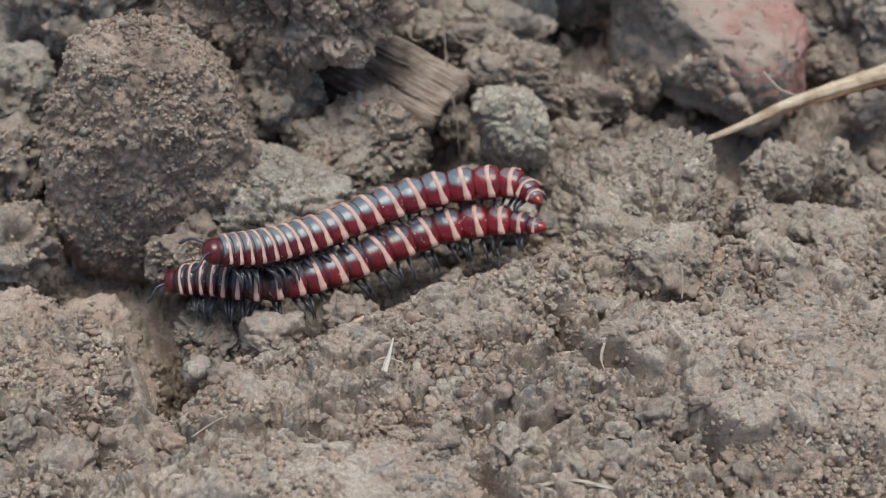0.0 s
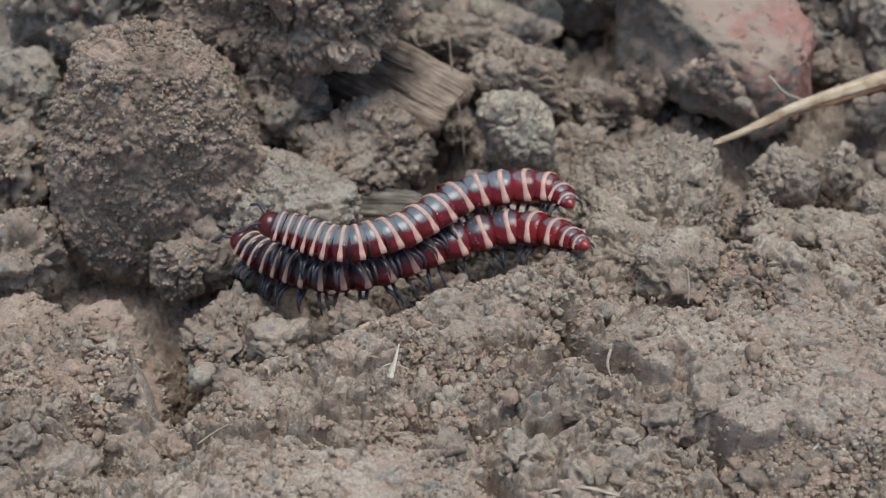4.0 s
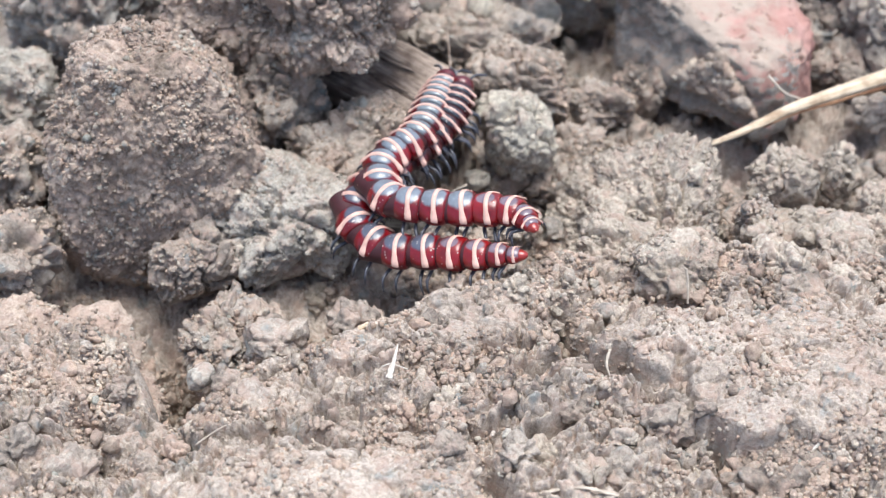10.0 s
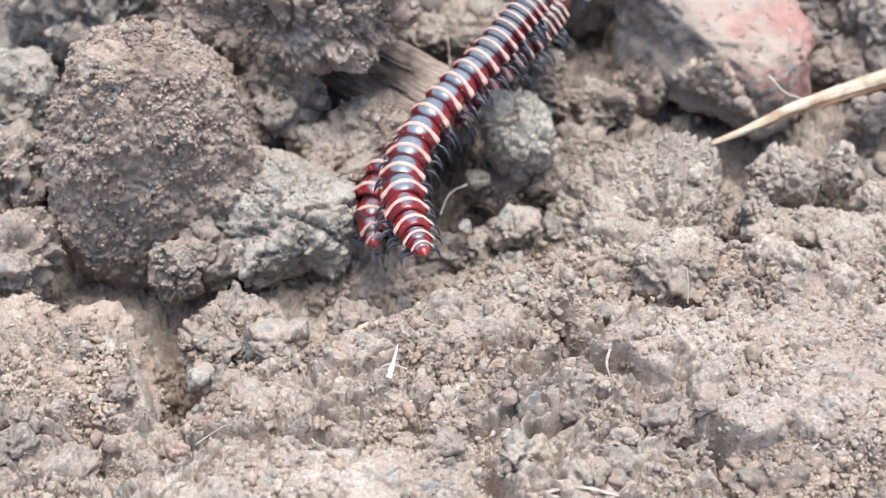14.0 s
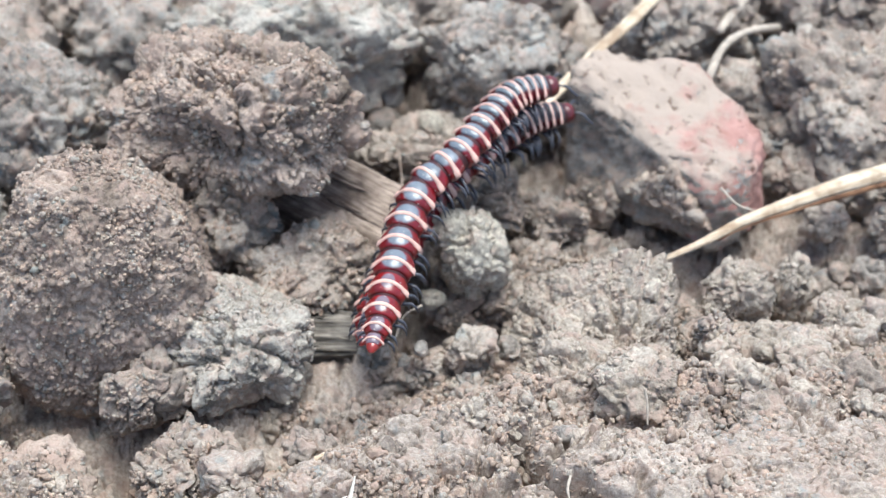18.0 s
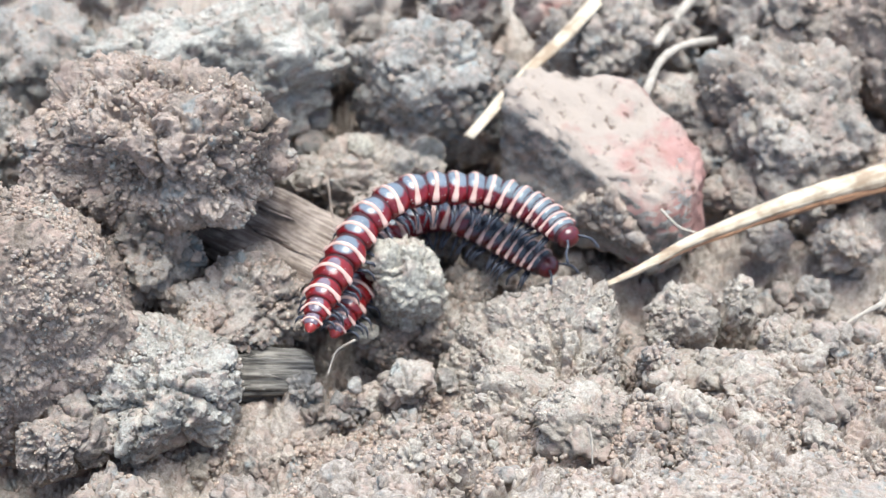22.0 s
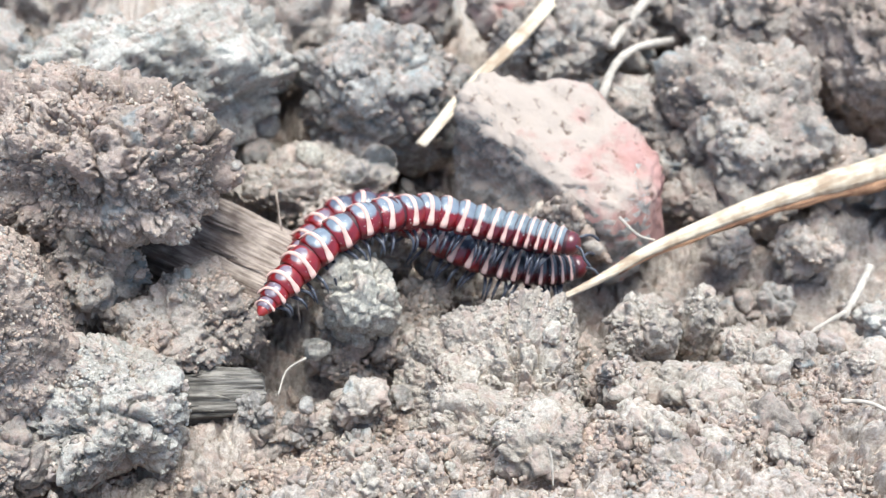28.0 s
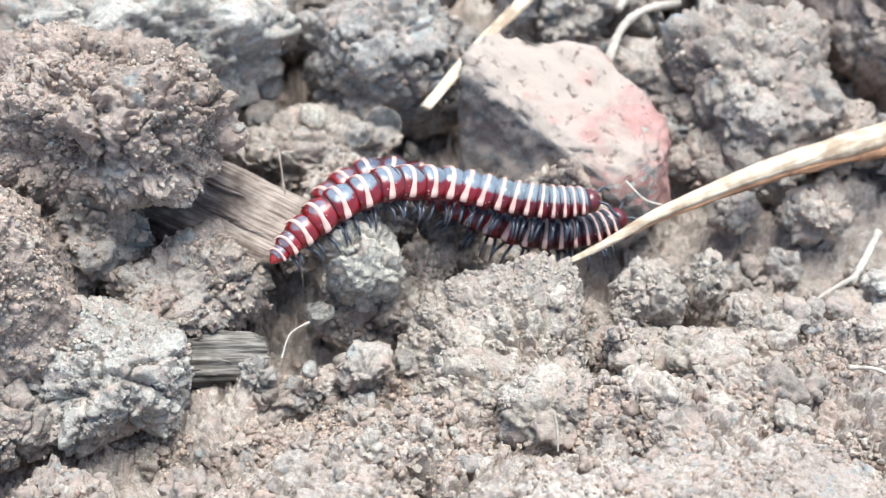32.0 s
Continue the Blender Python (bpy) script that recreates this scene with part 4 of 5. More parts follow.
shed_wing()


# ---- loose crumbs ----
def make_crumbs():
    """Small crumbs of soil strewn over the land; too many to count."""
    rnd = np.random.RandomState(5)
    near, far = 120000, 4000
    x = np.concatenate([rnd.uniform(-42, 52, near), rnd.uniform(-60, 72, far)])
    y = np.concatenate([rnd.uniform(-41, 5, near), rnd.uniform(5, 66, far)])
    p = np.stack([x, y, 0 * x], 1)
    thick = fbm(p / 5, 4, 0.6, 61)
    keep = rnd.uniform(-0.45, 0.55, near + far) < thick * 1.5 + 0.1
    keep &= rnd.uniform(0, 1, near + far) > 0.8 * crust_share(p)
    x, y, thick = x[keep], y[keep], thick[keep]
    r = np.clip(rnd.lognormal(-1.95, 0.45, len(x)) * (1 + 0.4 * thick), 0.08, 0.65)
    z = ground_height(x, y) + ground_relief(x, y) - r * 0.1
    verts, tris = heap(np.stack([x, y, z], 1), r, rnd)
    ob = mesh_object("soil_crumbs", verts, tris, CRUMBS)
    return tagged(ob, "loose brown crumbs strewn over the soil", "soil crumbs", kind="stuff")


make_crumbs()


# ---- the millipedes ----
BODY, RADIUS = 37.0, 1.78
SHARES = [0.7, 0.5, 0.5, 0.52, 0.55, 0.6, 0.7, 0.78, 0.86, 0.94, 1.02, 1.1, 1.22] + [1.38] * 5 + [1.2, 0.9, 0.6] + [0.35]
PITCH = BODY / sum(SHARES)


def girth(i):
    """Radius of ring i in millimetres: narrow at neck and tail."""
    return RADIUS * (0.84, 0.9, 0.95, 0.98)[i] if i < 4 else RADIUS * {16: 0.97, 17: 0.9, 18: 0.74, 19: 0.52}.get(i, 1.0)


def lathe(stations, sides, keel=0.0, squash=0.9, arc=None):
    """Rings of verts round the y axis; stations: (y, radius, keel share). arc: half angle from the back, None for all round."""
    verts, faces, angles = [], [], []
    span = 2 * math.pi if arc is None else 2 * arc
    cols = sides if arc is None else sides + 1
    for y, r, kshare in stations:
        for k in range(cols):
            a = -span / 2 + span * k / sides
            wide = r * (1 + keel * kshare * math.exp(-((abs(a) - 1.45) / 0.22) ** 2))
            verts.append((wide * math.sin(a), y, wide * math.cos(a) * squash))
    for j in range(len(stations) - 1):
        for k in range(sides):
            m = (k + 1) % cols
            faces.append((j * cols + k, j * cols + m, (j + 1) * cols + m, (j + 1) * cols + k))
            angles.append((abs(-span / 2 + span * (k + 0.5) / sides), (stations[j][0] + stations[j + 1][0]) / 2))
    return np.array(verts), faces, angles


def leg_mesh(side, r):
    pts = [(0.35 * r * side, 0, -0.72 * r), (0.9 * r * side, 0.05, -0.76 * r), (1.3 * r * side, 0.0, -0.8 * r), (1.52 * r * side, -0.1, -1.08 * r), (1.6 * r * side, -0.2, -1.5 * r)]
    hip = np.array(pts[0])
    verts, faces = tube(np.array(pts) - hip, [0.17, 0.19, 0.16, 0.12, 0.04], 6)
    return verts, faces, hip


class Crawler:
    def __init__(self, label, back):
        self.root = tagged(new("millipede"), label, "millipede", "pair of millipedes")
        self.parts, self.legs, self.rows, self.roll = [], [], [], 0.0
        self.back = back
        meshes = {}
        self.parts.append(self.head())
        for i in range(len(SHARES) - 2):
            self.parts.append(self.ring(i, SHARES[i + 1] * PITCH, girth(i), girth(i + 1) if i < 19 else girth(19) * 0.7, meshes))
        self.parts.append(self.tail(girth(19) * 0.75))

    def ring(self, i, p, r, behind, meshes):
        stations = [(-0.5 * p, 0.76 * r, 0), (-0.5 * p, 0.86 * r, 0.2), (-0.43 * p, 0.93 * r, 0.5), (-0.3 * p, 0.975 * r, 0.8), (-0.06 * p, 1.0 * r, 1), (0.14 * p, 0.97 * r, 0.8),
                    (0.29 * p, 0.92 * r, 0.4), (0.4 * p, 0.85 * r, 0), (0.6 * p, 0.81 * r, 0), (1.3 * p, 0.74 * r, 0)]
        shrink = min(1.0, behind / r * 1.06)
        stations = [(y, q * (1 - (1 - shrink) * min(1.0, max(0.0, 0.3 - y / p) / 0.8)), k) for y, q, k in stations]
        verts, faces, angles = lathe(stations, 36, 0.14)
        slots = [1 if a > 2.2 or y > 0.4 * p else 0 for a, y in angles]
        body = mesh_object("body_ring", verts * MM, faces, [SHELL_REAR if i > 15 else (SHELL_FORE if self.back is SHELL_SADDLE_SHEEN else SHELL_SHADE) if i < 8 else self.back, BELLY], self.root, slots=slots)
        lift, half = 0.075, min(0.22, (0.115 if i < 15 else 0.095) * p)
        r = r * (1 - (1 - shrink) * 0.45)
        bverts, bfaces, bangles = lathe([(-0.06 * p - half, 0.985 * r, 1), (-0.06 * p - half * 0.8, r + lift, 1), (-0.06 * p + half * 0.8, r + lift, 1), (-0.06 * p + half, 0.985 * r, 1)], 26, 0.16, arc=1.55)
        b = np.array(bverts)
        out = np.abs(b[:, 0]) / r
        b[:, 1] = -0.06 * p + (b[:, 1] + 0.06 * p) * (1 + 0.5 * np.clip((out - 0.75) / 0.25, 0, 1)) - 0.1 * p * out ** 2
        if i > 19:
            return body
        part_band = mesh_object("band", b * MM, bfaces, SHELL_BAND, body)
        part_band["label"] = "cream cross band"
        if 1 <= i <= 18:
            for side in (-1, 1):
                for pair, y in enumerate((-0.28 * p, 0.12 * p)):
                    key = (side, round(r, 3))
                    if key not in meshes:
                        v, f, hip = leg_mesh(side, r)
                        ob = mesh_object("leg", v * MM, f, LEG, body)
                        meshes[key] = (ob.data, hip)
                    else:
                        ob = new("leg", meshes[key][0])
                        ob.parent = body
                    hip = meshes[key][1]
                    ob.location = (hip[0] * MM, y * MM, hip[2] * MM)
                    self.legs.append((ob, side, i * 2 + pair))
        return body

    def head(self):
        r = RADIUS * 0.7
        p = SHARES[0] * PITCH
        stations = [(-0.75 * p, 0.55 * r, 0), (-0.5 * p, 0.9 * r, 0), (-0.1 * p, 1.0 * r, 0), (0.3 * p, 0.85 * r, 0), (0.55 * p, 0.5 * r, 0), (0.66 * p, 0.12 * r, 0)]
        verts, faces, angles = lathe(stations, 24)
        faces.append(tuple(range(24))[::-1])
        faces.append(tuple(5 * 24 + k for k in range(24)))
        head = mesh_object("head", verts * MM, faces, HEAD, self.root)
        for side in (-1, 1):
            pts, _ = curve_points([(0.45 * r * side, 0.3 * p, 0.3 * r), (0.9 * r * side, 0.9 * p, 0.35 * r), (1.35 * r * side, 1.25 * p, 0.0), (1.5 * r * side, 1.75 * p, -0.5 * r)], 12)
            verts, faces = tube(pts, 0.14 * np.array([0.8, 1, 0.8, 1, 1, 0.8, 1, 1, 0.85, 1.1, 1.2, 0.7]), 7)
            mesh_object("antenna", verts * MM, faces, LEG, head)
        return head

    def tail(self, r):
        p = SHARES[-1] * PITCH
        stations = [(-0.55 * p, 0.08 * r, 0), (-0.45 * p, 0.3 * r, 0), (-0.1 * p, 0.62 * r, 0), (0.5 * p, 0.85 * r, 0), (1.2 * p, 0.85 * r, 0)]
        verts, faces, _ = lathe(stations, 20)
        faces.append(tuple(range(20)))
        ob = mesh_object("tail_tip", verts * MM, faces, SHELL_TIP, self.root)
        ob["label"] = "bright red pointed tail tip"
        return ob

    def bend(self, t, *line):
        """The line of the body from head to tail at t seconds, in millimetres."""
        cuts = np.cumsum([0] + SHARES) / sum(SHARES)
        mids = (cuts[:-1] + cuts[1:]) / 2
        fine, _ = curve_points(line, 240)
        at = np.stack([np.interp(mids, np.linspace(0, 1, 240), fine[:, a]) for a in range(3)], 1)
        way = np.gradient(fine, axis=0)
        ahead = -np.stack([np.interp(mids, np.linspace(0, 1, 240), way[:, a]) for a in range(3)], 1)
        base = Vector(at.mean(0) * MM)
        base.z = float(at[:, 2].min() - 2.6) * MM
        poses = []
        for p, d in zip(at, ahead):
            fwd = Vector(d).normalized()
            side = fwd.cross(Vector((0, 0, 1))).normalized()
            up = side.cross(fwd)
            m = Matrix((side, fwd, up)).transposed().to_4x4()
            m = m @ Matrix.Rotation(self.roll, 4, "Y")
            m.translation = Vector(p * MM) - base
            poses.append(m)
        self.rows.append((t, base, poses))

    def go(self):
        walk(self.root, [(t, Matrix.Translation(base)) for t, base, _ in self.rows])
        for i, ob in enumerate(self.parts):
            walk(ob, [(t, poses[i]) for t, _, poses in self.rows])
        for ob, side, phase in self.legs:
            home = ob.location.copy()
            rows = []
            for k in range(65):
                t = k * 0.5
                step = 2 * math.pi * (t / 2.3 - phase * 0.14)
                rows.append((t, Matrix.Translation(home) @ Euler((0, 0.12 * side * math.cos(step), side * 0.3 * math.sin(step))).to_matrix().to_4x4()))
            walk(ob, rows)


rider = Crawler("red millipede with cream bands clinging to its mate", SHELL_SADDLE_SHEEN)
carrier = Crawler("dark red banded millipede crawling under its mate on soil", SHELL_DARK)


def motions():
    rider.bend(0.0, (-20.0, -13.3, 12.6), (-16.0, -11.5, 11.1), (-12.9, -9.1, 9.7), (-9.4, -6.3, 8.7), (-5.7, -3.4, 8.1), (-1.7, -1.2, 7.9), (2.8, -0.1, 8.0), (7.2, -0.3, 8.3), (9.4, -3.3, 8.8))
    rider.bend(1.0, (-19.4, -12.8, 12.7), (-15.3, -11.4, 11.2), (-12.0, -9.3, 9.8), (-8.6, -6.4, 8.8), (-5.0, -3.5, 8.3), (-1.0, -1.4, 8.1), (3.4, -0.5, 8.2), (7.6, -0.9, 8.6), (9.7, -3.6, 9.1))
    rider.bend(2.0, (-18.6, -12.1, 12.5), (-14.7, -10.7, 10.9), (-11.2, -8.6, 9.6), (-7.5, -5.8, 8.7), (-4.0, -3.0, 8.1), (-0.2, -0.8, 8.0), (4.3, -0.1, 8.1), (8.6, -0.3, 8.4), (10.6, -3.2, 8.9))
    rider.bend(3.0, (-17.4, -11.4, 11.9), (-13.7, -10.0, 10.5), (-9.5, -8.4, 9.5), (-5.8, -5.7, 8.7), (-2.3, -3.0, 8.3), (1.5, -0.7, 8.1), (6.0, -0.0, 8.3), (10.0, -0.6, 8.7), (11.7, -3.7, 9.2))
    rider.bend(3.5, (-17.1, -10.2, 11.2), (-13.2, -9.8, 10.4), (-8.9, -9.5, 9.9), (-5.1, -7.1, 9.4), (-2.0, -4.2, 8.8), (1.3, -1.1, 8.3), (5.8, -0.2, 8.4), (9.9, -0.8, 8.8), (11.7, -3.7, 9.4))
    rider.bend(5.5, (-11.7, 0.0, 11.9), (-9.7, -3.3, 10.1), (-7.1, -5.8, 9.0), (-3.2, -5.2, 8.7), (0.3, -3.2, 8.5), (3.9, -1.6, 8.5), (7.9, -0.9, 8.7), (10.9, -1.5, 9.2), (12.0, -4.4, 9.8))
    rider.bend(6.0, (-11.0, 0.6, 11.7), (-9.5, -2.8, 9.9), (-6.7, -4.8, 8.8), (-3.0, -4.6, 8.4), (0.5, -2.9, 8.3), (4.2, -1.6, 8.5), (8.1, -0.9, 8.7), (11.0, -1.7, 9.2), (12.0, -4.3, 9.8))
    rider.bend(7.0, (-6.5, 4.4, 8.5), (-9.0, 1.6, 8.2), (-7.2, -2.2, 8.1), (-3.6, -3.2, 8.1), (0.4, -2.6, 8.2), (4.2, -1.5, 8.4), (8.1, -1.0, 8.7), (10.9, -1.8, 9.2), (12.0, -4.5, 9.8))
    rider.bend(8.0, (-5.6, 5.2, 8.8), (-8.2, 1.9, 8.3), (-7.2, -1.8, 8.0), (-3.8, -3.1, 8.0), (0.2, -2.7, 8.2), (4.1, -1.6, 8.4), (8.0, -0.7, 8.7), (10.5, -1.7, 9.2), (11.4, -4.6, 9.7))
    rider.bend(9.0, (-2.2, 10.8, 9.1), (-4.1, 6.8, 8.7), (-6.3, 2.8, 8.3), (-5.8, -1.1, 8.1), (-1.6, -2.5, 8.2), (2.9, -2.6, 8.7), (7.2, -2.0, 9.1), (9.6, -3.5, 9.8), (10.4, -6.6, 10.5))
    rider.bend(10.0, (0.6, 15.1, 9.3), (-0.8, 10.6, 9.3), (-2.4, 6.1, 9.2), (-5.6, 2.5, 8.9), (-5.2, -1.8, 8.7), (-0.7, -3.5, 9.1), (3.7, -4.3, 9.6), (6.7, -5.5, 10.3), (8.2, -8.6, 11.2))
    rider.bend(11.0, (2.7, 13.0, 11.9), (0.4, 8.6, 11.4), (-2.1, 4.8, 11.0), (-5.5, 1.4, 10.6), (-5.7, -3.4, 10.3), (-2.0, -6.2, 10.9), (1.1, -8.2, 11.5), (3.8, -9.6, 12.3), (6.1, -12.5, 13.1))
    rider.bend(12.0, (4.8, 12.9, 14.8), (2.5, 8.5, 13.8), (-0.1, 4.3, 13.0), (-3.5, 1.1, 12.4), (-6.2, -3.4, 11.9), (-4.3, -8.1, 12.3), (-1.8, -10.4, 12.9), (0.3, -12.6, 13.6), (2.6, -16.1, 14.3))
    rider.bend(13.0, (6.9, 14.2, 16.6), (3.9, 10.0, 14.8), (0.9, 6.1, 13.4), (-2.1, 2.2, 12.6), (-5.0, -2.5, 12.2), (-4.4, -7.8, 12.6), (-2.8, -11.1, 13.2), (-1.2, -14.1, 13.9), (0.7, -18.0, 14.6))
    rider.bend(13.5, (8.6, 15.3, 17.6), (5.3, 12.0, 15.4), (2.2, 8.4, 13.7), (-0.9, 4.8, 12.7), (-3.5, 0.5, 12.0), (-4.6, -5.0, 11.9), (-3.3, -9.0, 12.3), (-2.1, -11.9, 12.9), (-0.6, -15.4, 13.7))
    rider.bend(15.5, (13.3, 26.1, 15.3), (11.0, 22.0, 15.3), (8.5, 18.4, 14.6), (4.8, 14.4, 13.3), (1.7, 10.9, 11.9), (0.0, 6.5, 10.8), (-1.1, 1.4, 10.0), (-1.7, -3.6, 9.8), (-2.4, -8.1, 10.1))
    rider.bend(16.0, (13.9, 27.4, 15.1), (11.5, 23.1, 15.1), (9.1, 19.6, 14.6), (5.5, 15.7, 13.3), (2.4, 11.8, 11.8), (0.6, 7.5, 10.7), (-0.8, 2.7, 9.9), (-1.8, -2.3, 9.5), (-2.6, -7.0, 9.4))
    rider.bend(17.0, (14.3, 27.4, 15.0), (11.8, 23.3, 15.0), (9.4, 20.0, 14.5), (6.0, 16.0, 13.4), (2.9, 12.3, 11.9), (1.0, 8.1, 10.6), (-0.4, 3.5, 9.8), (-1.6, -1.3, 9.2), (-2.5, -5.9, 8.9))
    rider.bend(18.0, (16.7, 25.4, 14.8), (12.3, 23.5, 15.0), (9.6, 20.1, 14.7), (6.5, 16.0, 13.7), (2.8, 12.7, 12.3), (0.9, 8.4, 11.0), (-0.3, 3.6, 10.0), (-1.4, -1.2, 9.3), (-2.5, -5.8, 8.8))
    rider.bend(19.0, (19.4, 20.3, 13.8), (15.1, 21.7, 14.5), (11.4, 19.2, 14.7), (7.4, 16.6, 14.0), (4.0, 13.3, 12.6), (2.1, 9.1, 11.2), (0.6, 4.7, 10.0), (-0.7, 0.2, 9.1), (-1.8, -4.4, 8.4))
    rider.bend(20.0, (19.5, 14.8, 10.8), (17.3, 18.9, 11.6), (12.9, 20.0, 12.0), (8.4, 18.3, 11.9), (4.8, 14.9, 11.1), (2.5, 10.8, 10.2), (1.3, 6.2, 9.4), (0.0, 1.7, 8.6), (-1.3, -2.9, 8.0))
    rider.bend(21.0, (21.7, 13.4, 9.3), (19.5, 17.6, 9.8), (15.1, 19.4, 10.2), (10.3, 19.1, 10.2), (5.8, 17.3, 10.0), (2.4, 13.9, 9.5), (1.1, 9.3, 8.9), (-0.4, 4.8, 8.4), (-1.8, 0.2, 7.8))
    rider.bend(22.0, (23.5, 12.1, 8.5), (20.9, 16.1, 8.7), (17.1, 18.9, 9.0), (12.4, 19.5, 9.5), (8.1, 18.7, 9.8), (4.3, 15.6, 9.5), (1.7, 11.0, 8.8), (-0.3, 7.0, 8.2), (-1.8, 2.5, 7.8))
    rider.bend(23.0, (23.9, 10.4, 8.3), (21.8, 14.7, 8.6), (18.2, 17.9, 9.1), (13.7, 19.0, 9.7), (9.6, 18.1, 10.3), (5.8, 15.9, 10.2), (2.2, 12.3, 9.4), (-0.4, 8.6, 8.6), (-2.1, 4.4, 8.2))
    rider.bend(24.0, (25.4, 12.8, 7.8), (22.0, 16.2, 7.9), (18.2, 18.9, 8.2), (13.6, 19.7, 8.8), (9.8, 18.6, 9.4), (5.8, 16.5, 9.4), (2.0, 13.1, 8.8), (-0.7, 9.5, 8.3), (-2.3, 5.3, 8.3))
    rider.bend(25.0, (25.9, 13.8, 7.7), (21.9, 16.4, 7.8), (18.2, 19.2, 8.0), (13.7, 20.2, 8.6), (10.0, 18.9, 9.3), (6.1, 17.2, 9.3), (2.3, 13.9, 8.7), (-0.4, 10.4, 8.2), (-2.2, 6.3, 8.2))
    rider.bend(25.5, (26.4, 13.6, 7.7), (22.3, 16.1, 7.7), (18.4, 18.6, 8.0), (13.9, 19.9, 8.7), (10.3, 18.5, 9.6), (6.7, 17.0, 9.8), (2.7, 14.3, 9.0), (-0.3, 10.8, 8.3), (-2.0, 6.9, 8.1))
    rider.bend(27.5, (27.8, 13.7, 7.8), (23.4, 15.3, 7.8), (19.4, 17.7, 8.0), (14.8, 18.6, 8.8), (11.3, 17.3, 9.8), (8.0, 15.8, 10.3), (3.9, 13.4, 9.6), (0.7, 10.1, 8.6), (-1.6, 6.7, 8.1))
    rider.bend(28.0, (28.3, 13.5, 7.8), (24.0, 15.4, 7.8), (19.7, 17.2, 8.0), (15.2, 18.2, 8.8), (11.6, 17.1, 9.8), (8.1, 15.7, 10.3), (4.2, 13.3, 9.6), (0.9, 10.1, 8.6), (-1.5, 6.7, 8.1))
    rider.bend(29.0, (29.0, 13.0, 7.7), (24.6, 14.8, 7.8), (20.3, 16.4, 8.0), (15.9, 17.7, 8.8), (12.2, 16.5, 9.9), (8.9, 15.2, 10.5), (4.7, 13.1, 9.9), (1.2, 10.3, 8.8), (-1.4, 7.1, 8.0))
    rider.bend(30.0, (30.0, 12.7, 7.9), (25.5, 13.9, 7.8), (21.4, 15.8, 7.9), (17.0, 17.2, 8.4), (13.0, 16.5, 9.3), (9.7, 15.3, 10.1), (5.6, 13.6, 9.9), (2.0, 11.1, 8.8), (-1.1, 8.4, 7.8))
    rider.bend(31.0, (30.3, 13.7, 7.7), (25.6, 14.2, 7.7), (21.2, 15.5, 7.8), (16.8, 17.0, 8.4), (12.7, 16.9, 9.4), (9.3, 15.7, 10.2), (5.1, 13.9, 9.9), (1.6, 11.3, 8.8), (-1.2, 8.2, 7.8))
    rider.bend(32.0, (29.8, 14.7, 7.7), (25.3, 14.6, 7.8), (21.0, 15.8, 7.9), (16.7, 17.1, 8.4), (12.8, 16.6, 9.4), (9.7, 15.6, 10.2), (5.7, 13.8, 9.9), (2.2, 11.6, 8.8), (-0.7, 8.9, 7.8))
    carrier.bend(0.0, (-24.4, -10.8, 6.1), (-20.3, -11.3, 7.0), (-15.5, -11.9, 7.0), (-11.3, -10.3, 6.4), (-7.3, -7.7, 5.7), (-3.4, -4.9, 5.3), (0.9, -2.9, 5.3), (5.6, -2.6, 5.7), (10.0, -4.1, 6.3))
    carrier.bend(1.0, (-23.2, -11.7, 8.0), (-18.6, -11.8, 7.6), (-14.2, -11.3, 6.8), (-10.1, -9.2, 5.8), (-6.1, -6.5, 5.0), (-2.2, -4.0, 4.6), (2.3, -2.6, 4.8), (6.9, -2.9, 5.5), (10.7, -5.1, 6.5))
    carrier.bend(2.0, (-22.4, -10.8, 8.2), (-17.9, -10.7, 7.6), (-13.4, -10.8, 6.7), (-9.0, -9.0, 5.9), (-4.9, -6.4, 5.5), (-0.8, -4.2, 5.4), (3.9, -3.1, 5.7), (8.3, -4.0, 6.7), (11.8, -6.6, 7.9))
    carrier.bend(3.0, (-20.7, -7.5, 6.4), (-16.6, -9.0, 6.4), (-11.9, -9.8, 6.1), (-7.3, -8.3, 5.8), (-3.1, -6.0, 5.6), (1.2, -4.1, 5.8), (5.9, -3.5, 6.4), (9.9, -4.7, 7.4), (12.8, -8.0, 8.8))
    carrier.bend(3.5, (-20.7, -5.6, 5.2), (-16.4, -7.7, 5.3), (-11.8, -9.1, 5.4), (-7.1, -8.1, 5.5), (-2.9, -6.1, 5.6), (1.5, -4.3, 5.8), (6.1, -3.5, 6.4), (10.0, -5.0, 7.5), (12.9, -8.2, 8.9))
    carrier.bend(5.5, (-9.4, -1.3, 10.2), (-12.3, -3.6, 8.4), (-9.1, -7.1, 7.0), (-4.9, -8.3, 6.3), (-0.3, -6.5, 6.3), (3.8, -4.5, 6.7), (8.2, -4.3, 7.5), (10.6, -7.2, 8.8), (12.6, -11.1, 10.4))
    carrier.bend(6.0, (-8.3, -0.8, 10.7), (-12.0, -2.8, 9.5), (-10.1, -7.2, 8.1), (-5.9, -8.9, 7.1), (-1.2, -7.8, 7.1), (3.1, -5.9, 7.5), (7.6, -5.2, 8.3), (10.4, -8.0, 9.5), (12.6, -11.9, 10.8))
    carrier.bend(7.0, (-4.3, 1.4, 8.3), (-8.4, 0.8, 7.7), (-9.2, -4.3, 6.9), (-6.1, -7.8, 6.3), (-1.4, -6.9, 6.3), (3.0, -5.2, 6.8), (7.5, -4.8, 7.7), (10.2, -7.5, 9.0), (12.5, -11.2, 10.5))
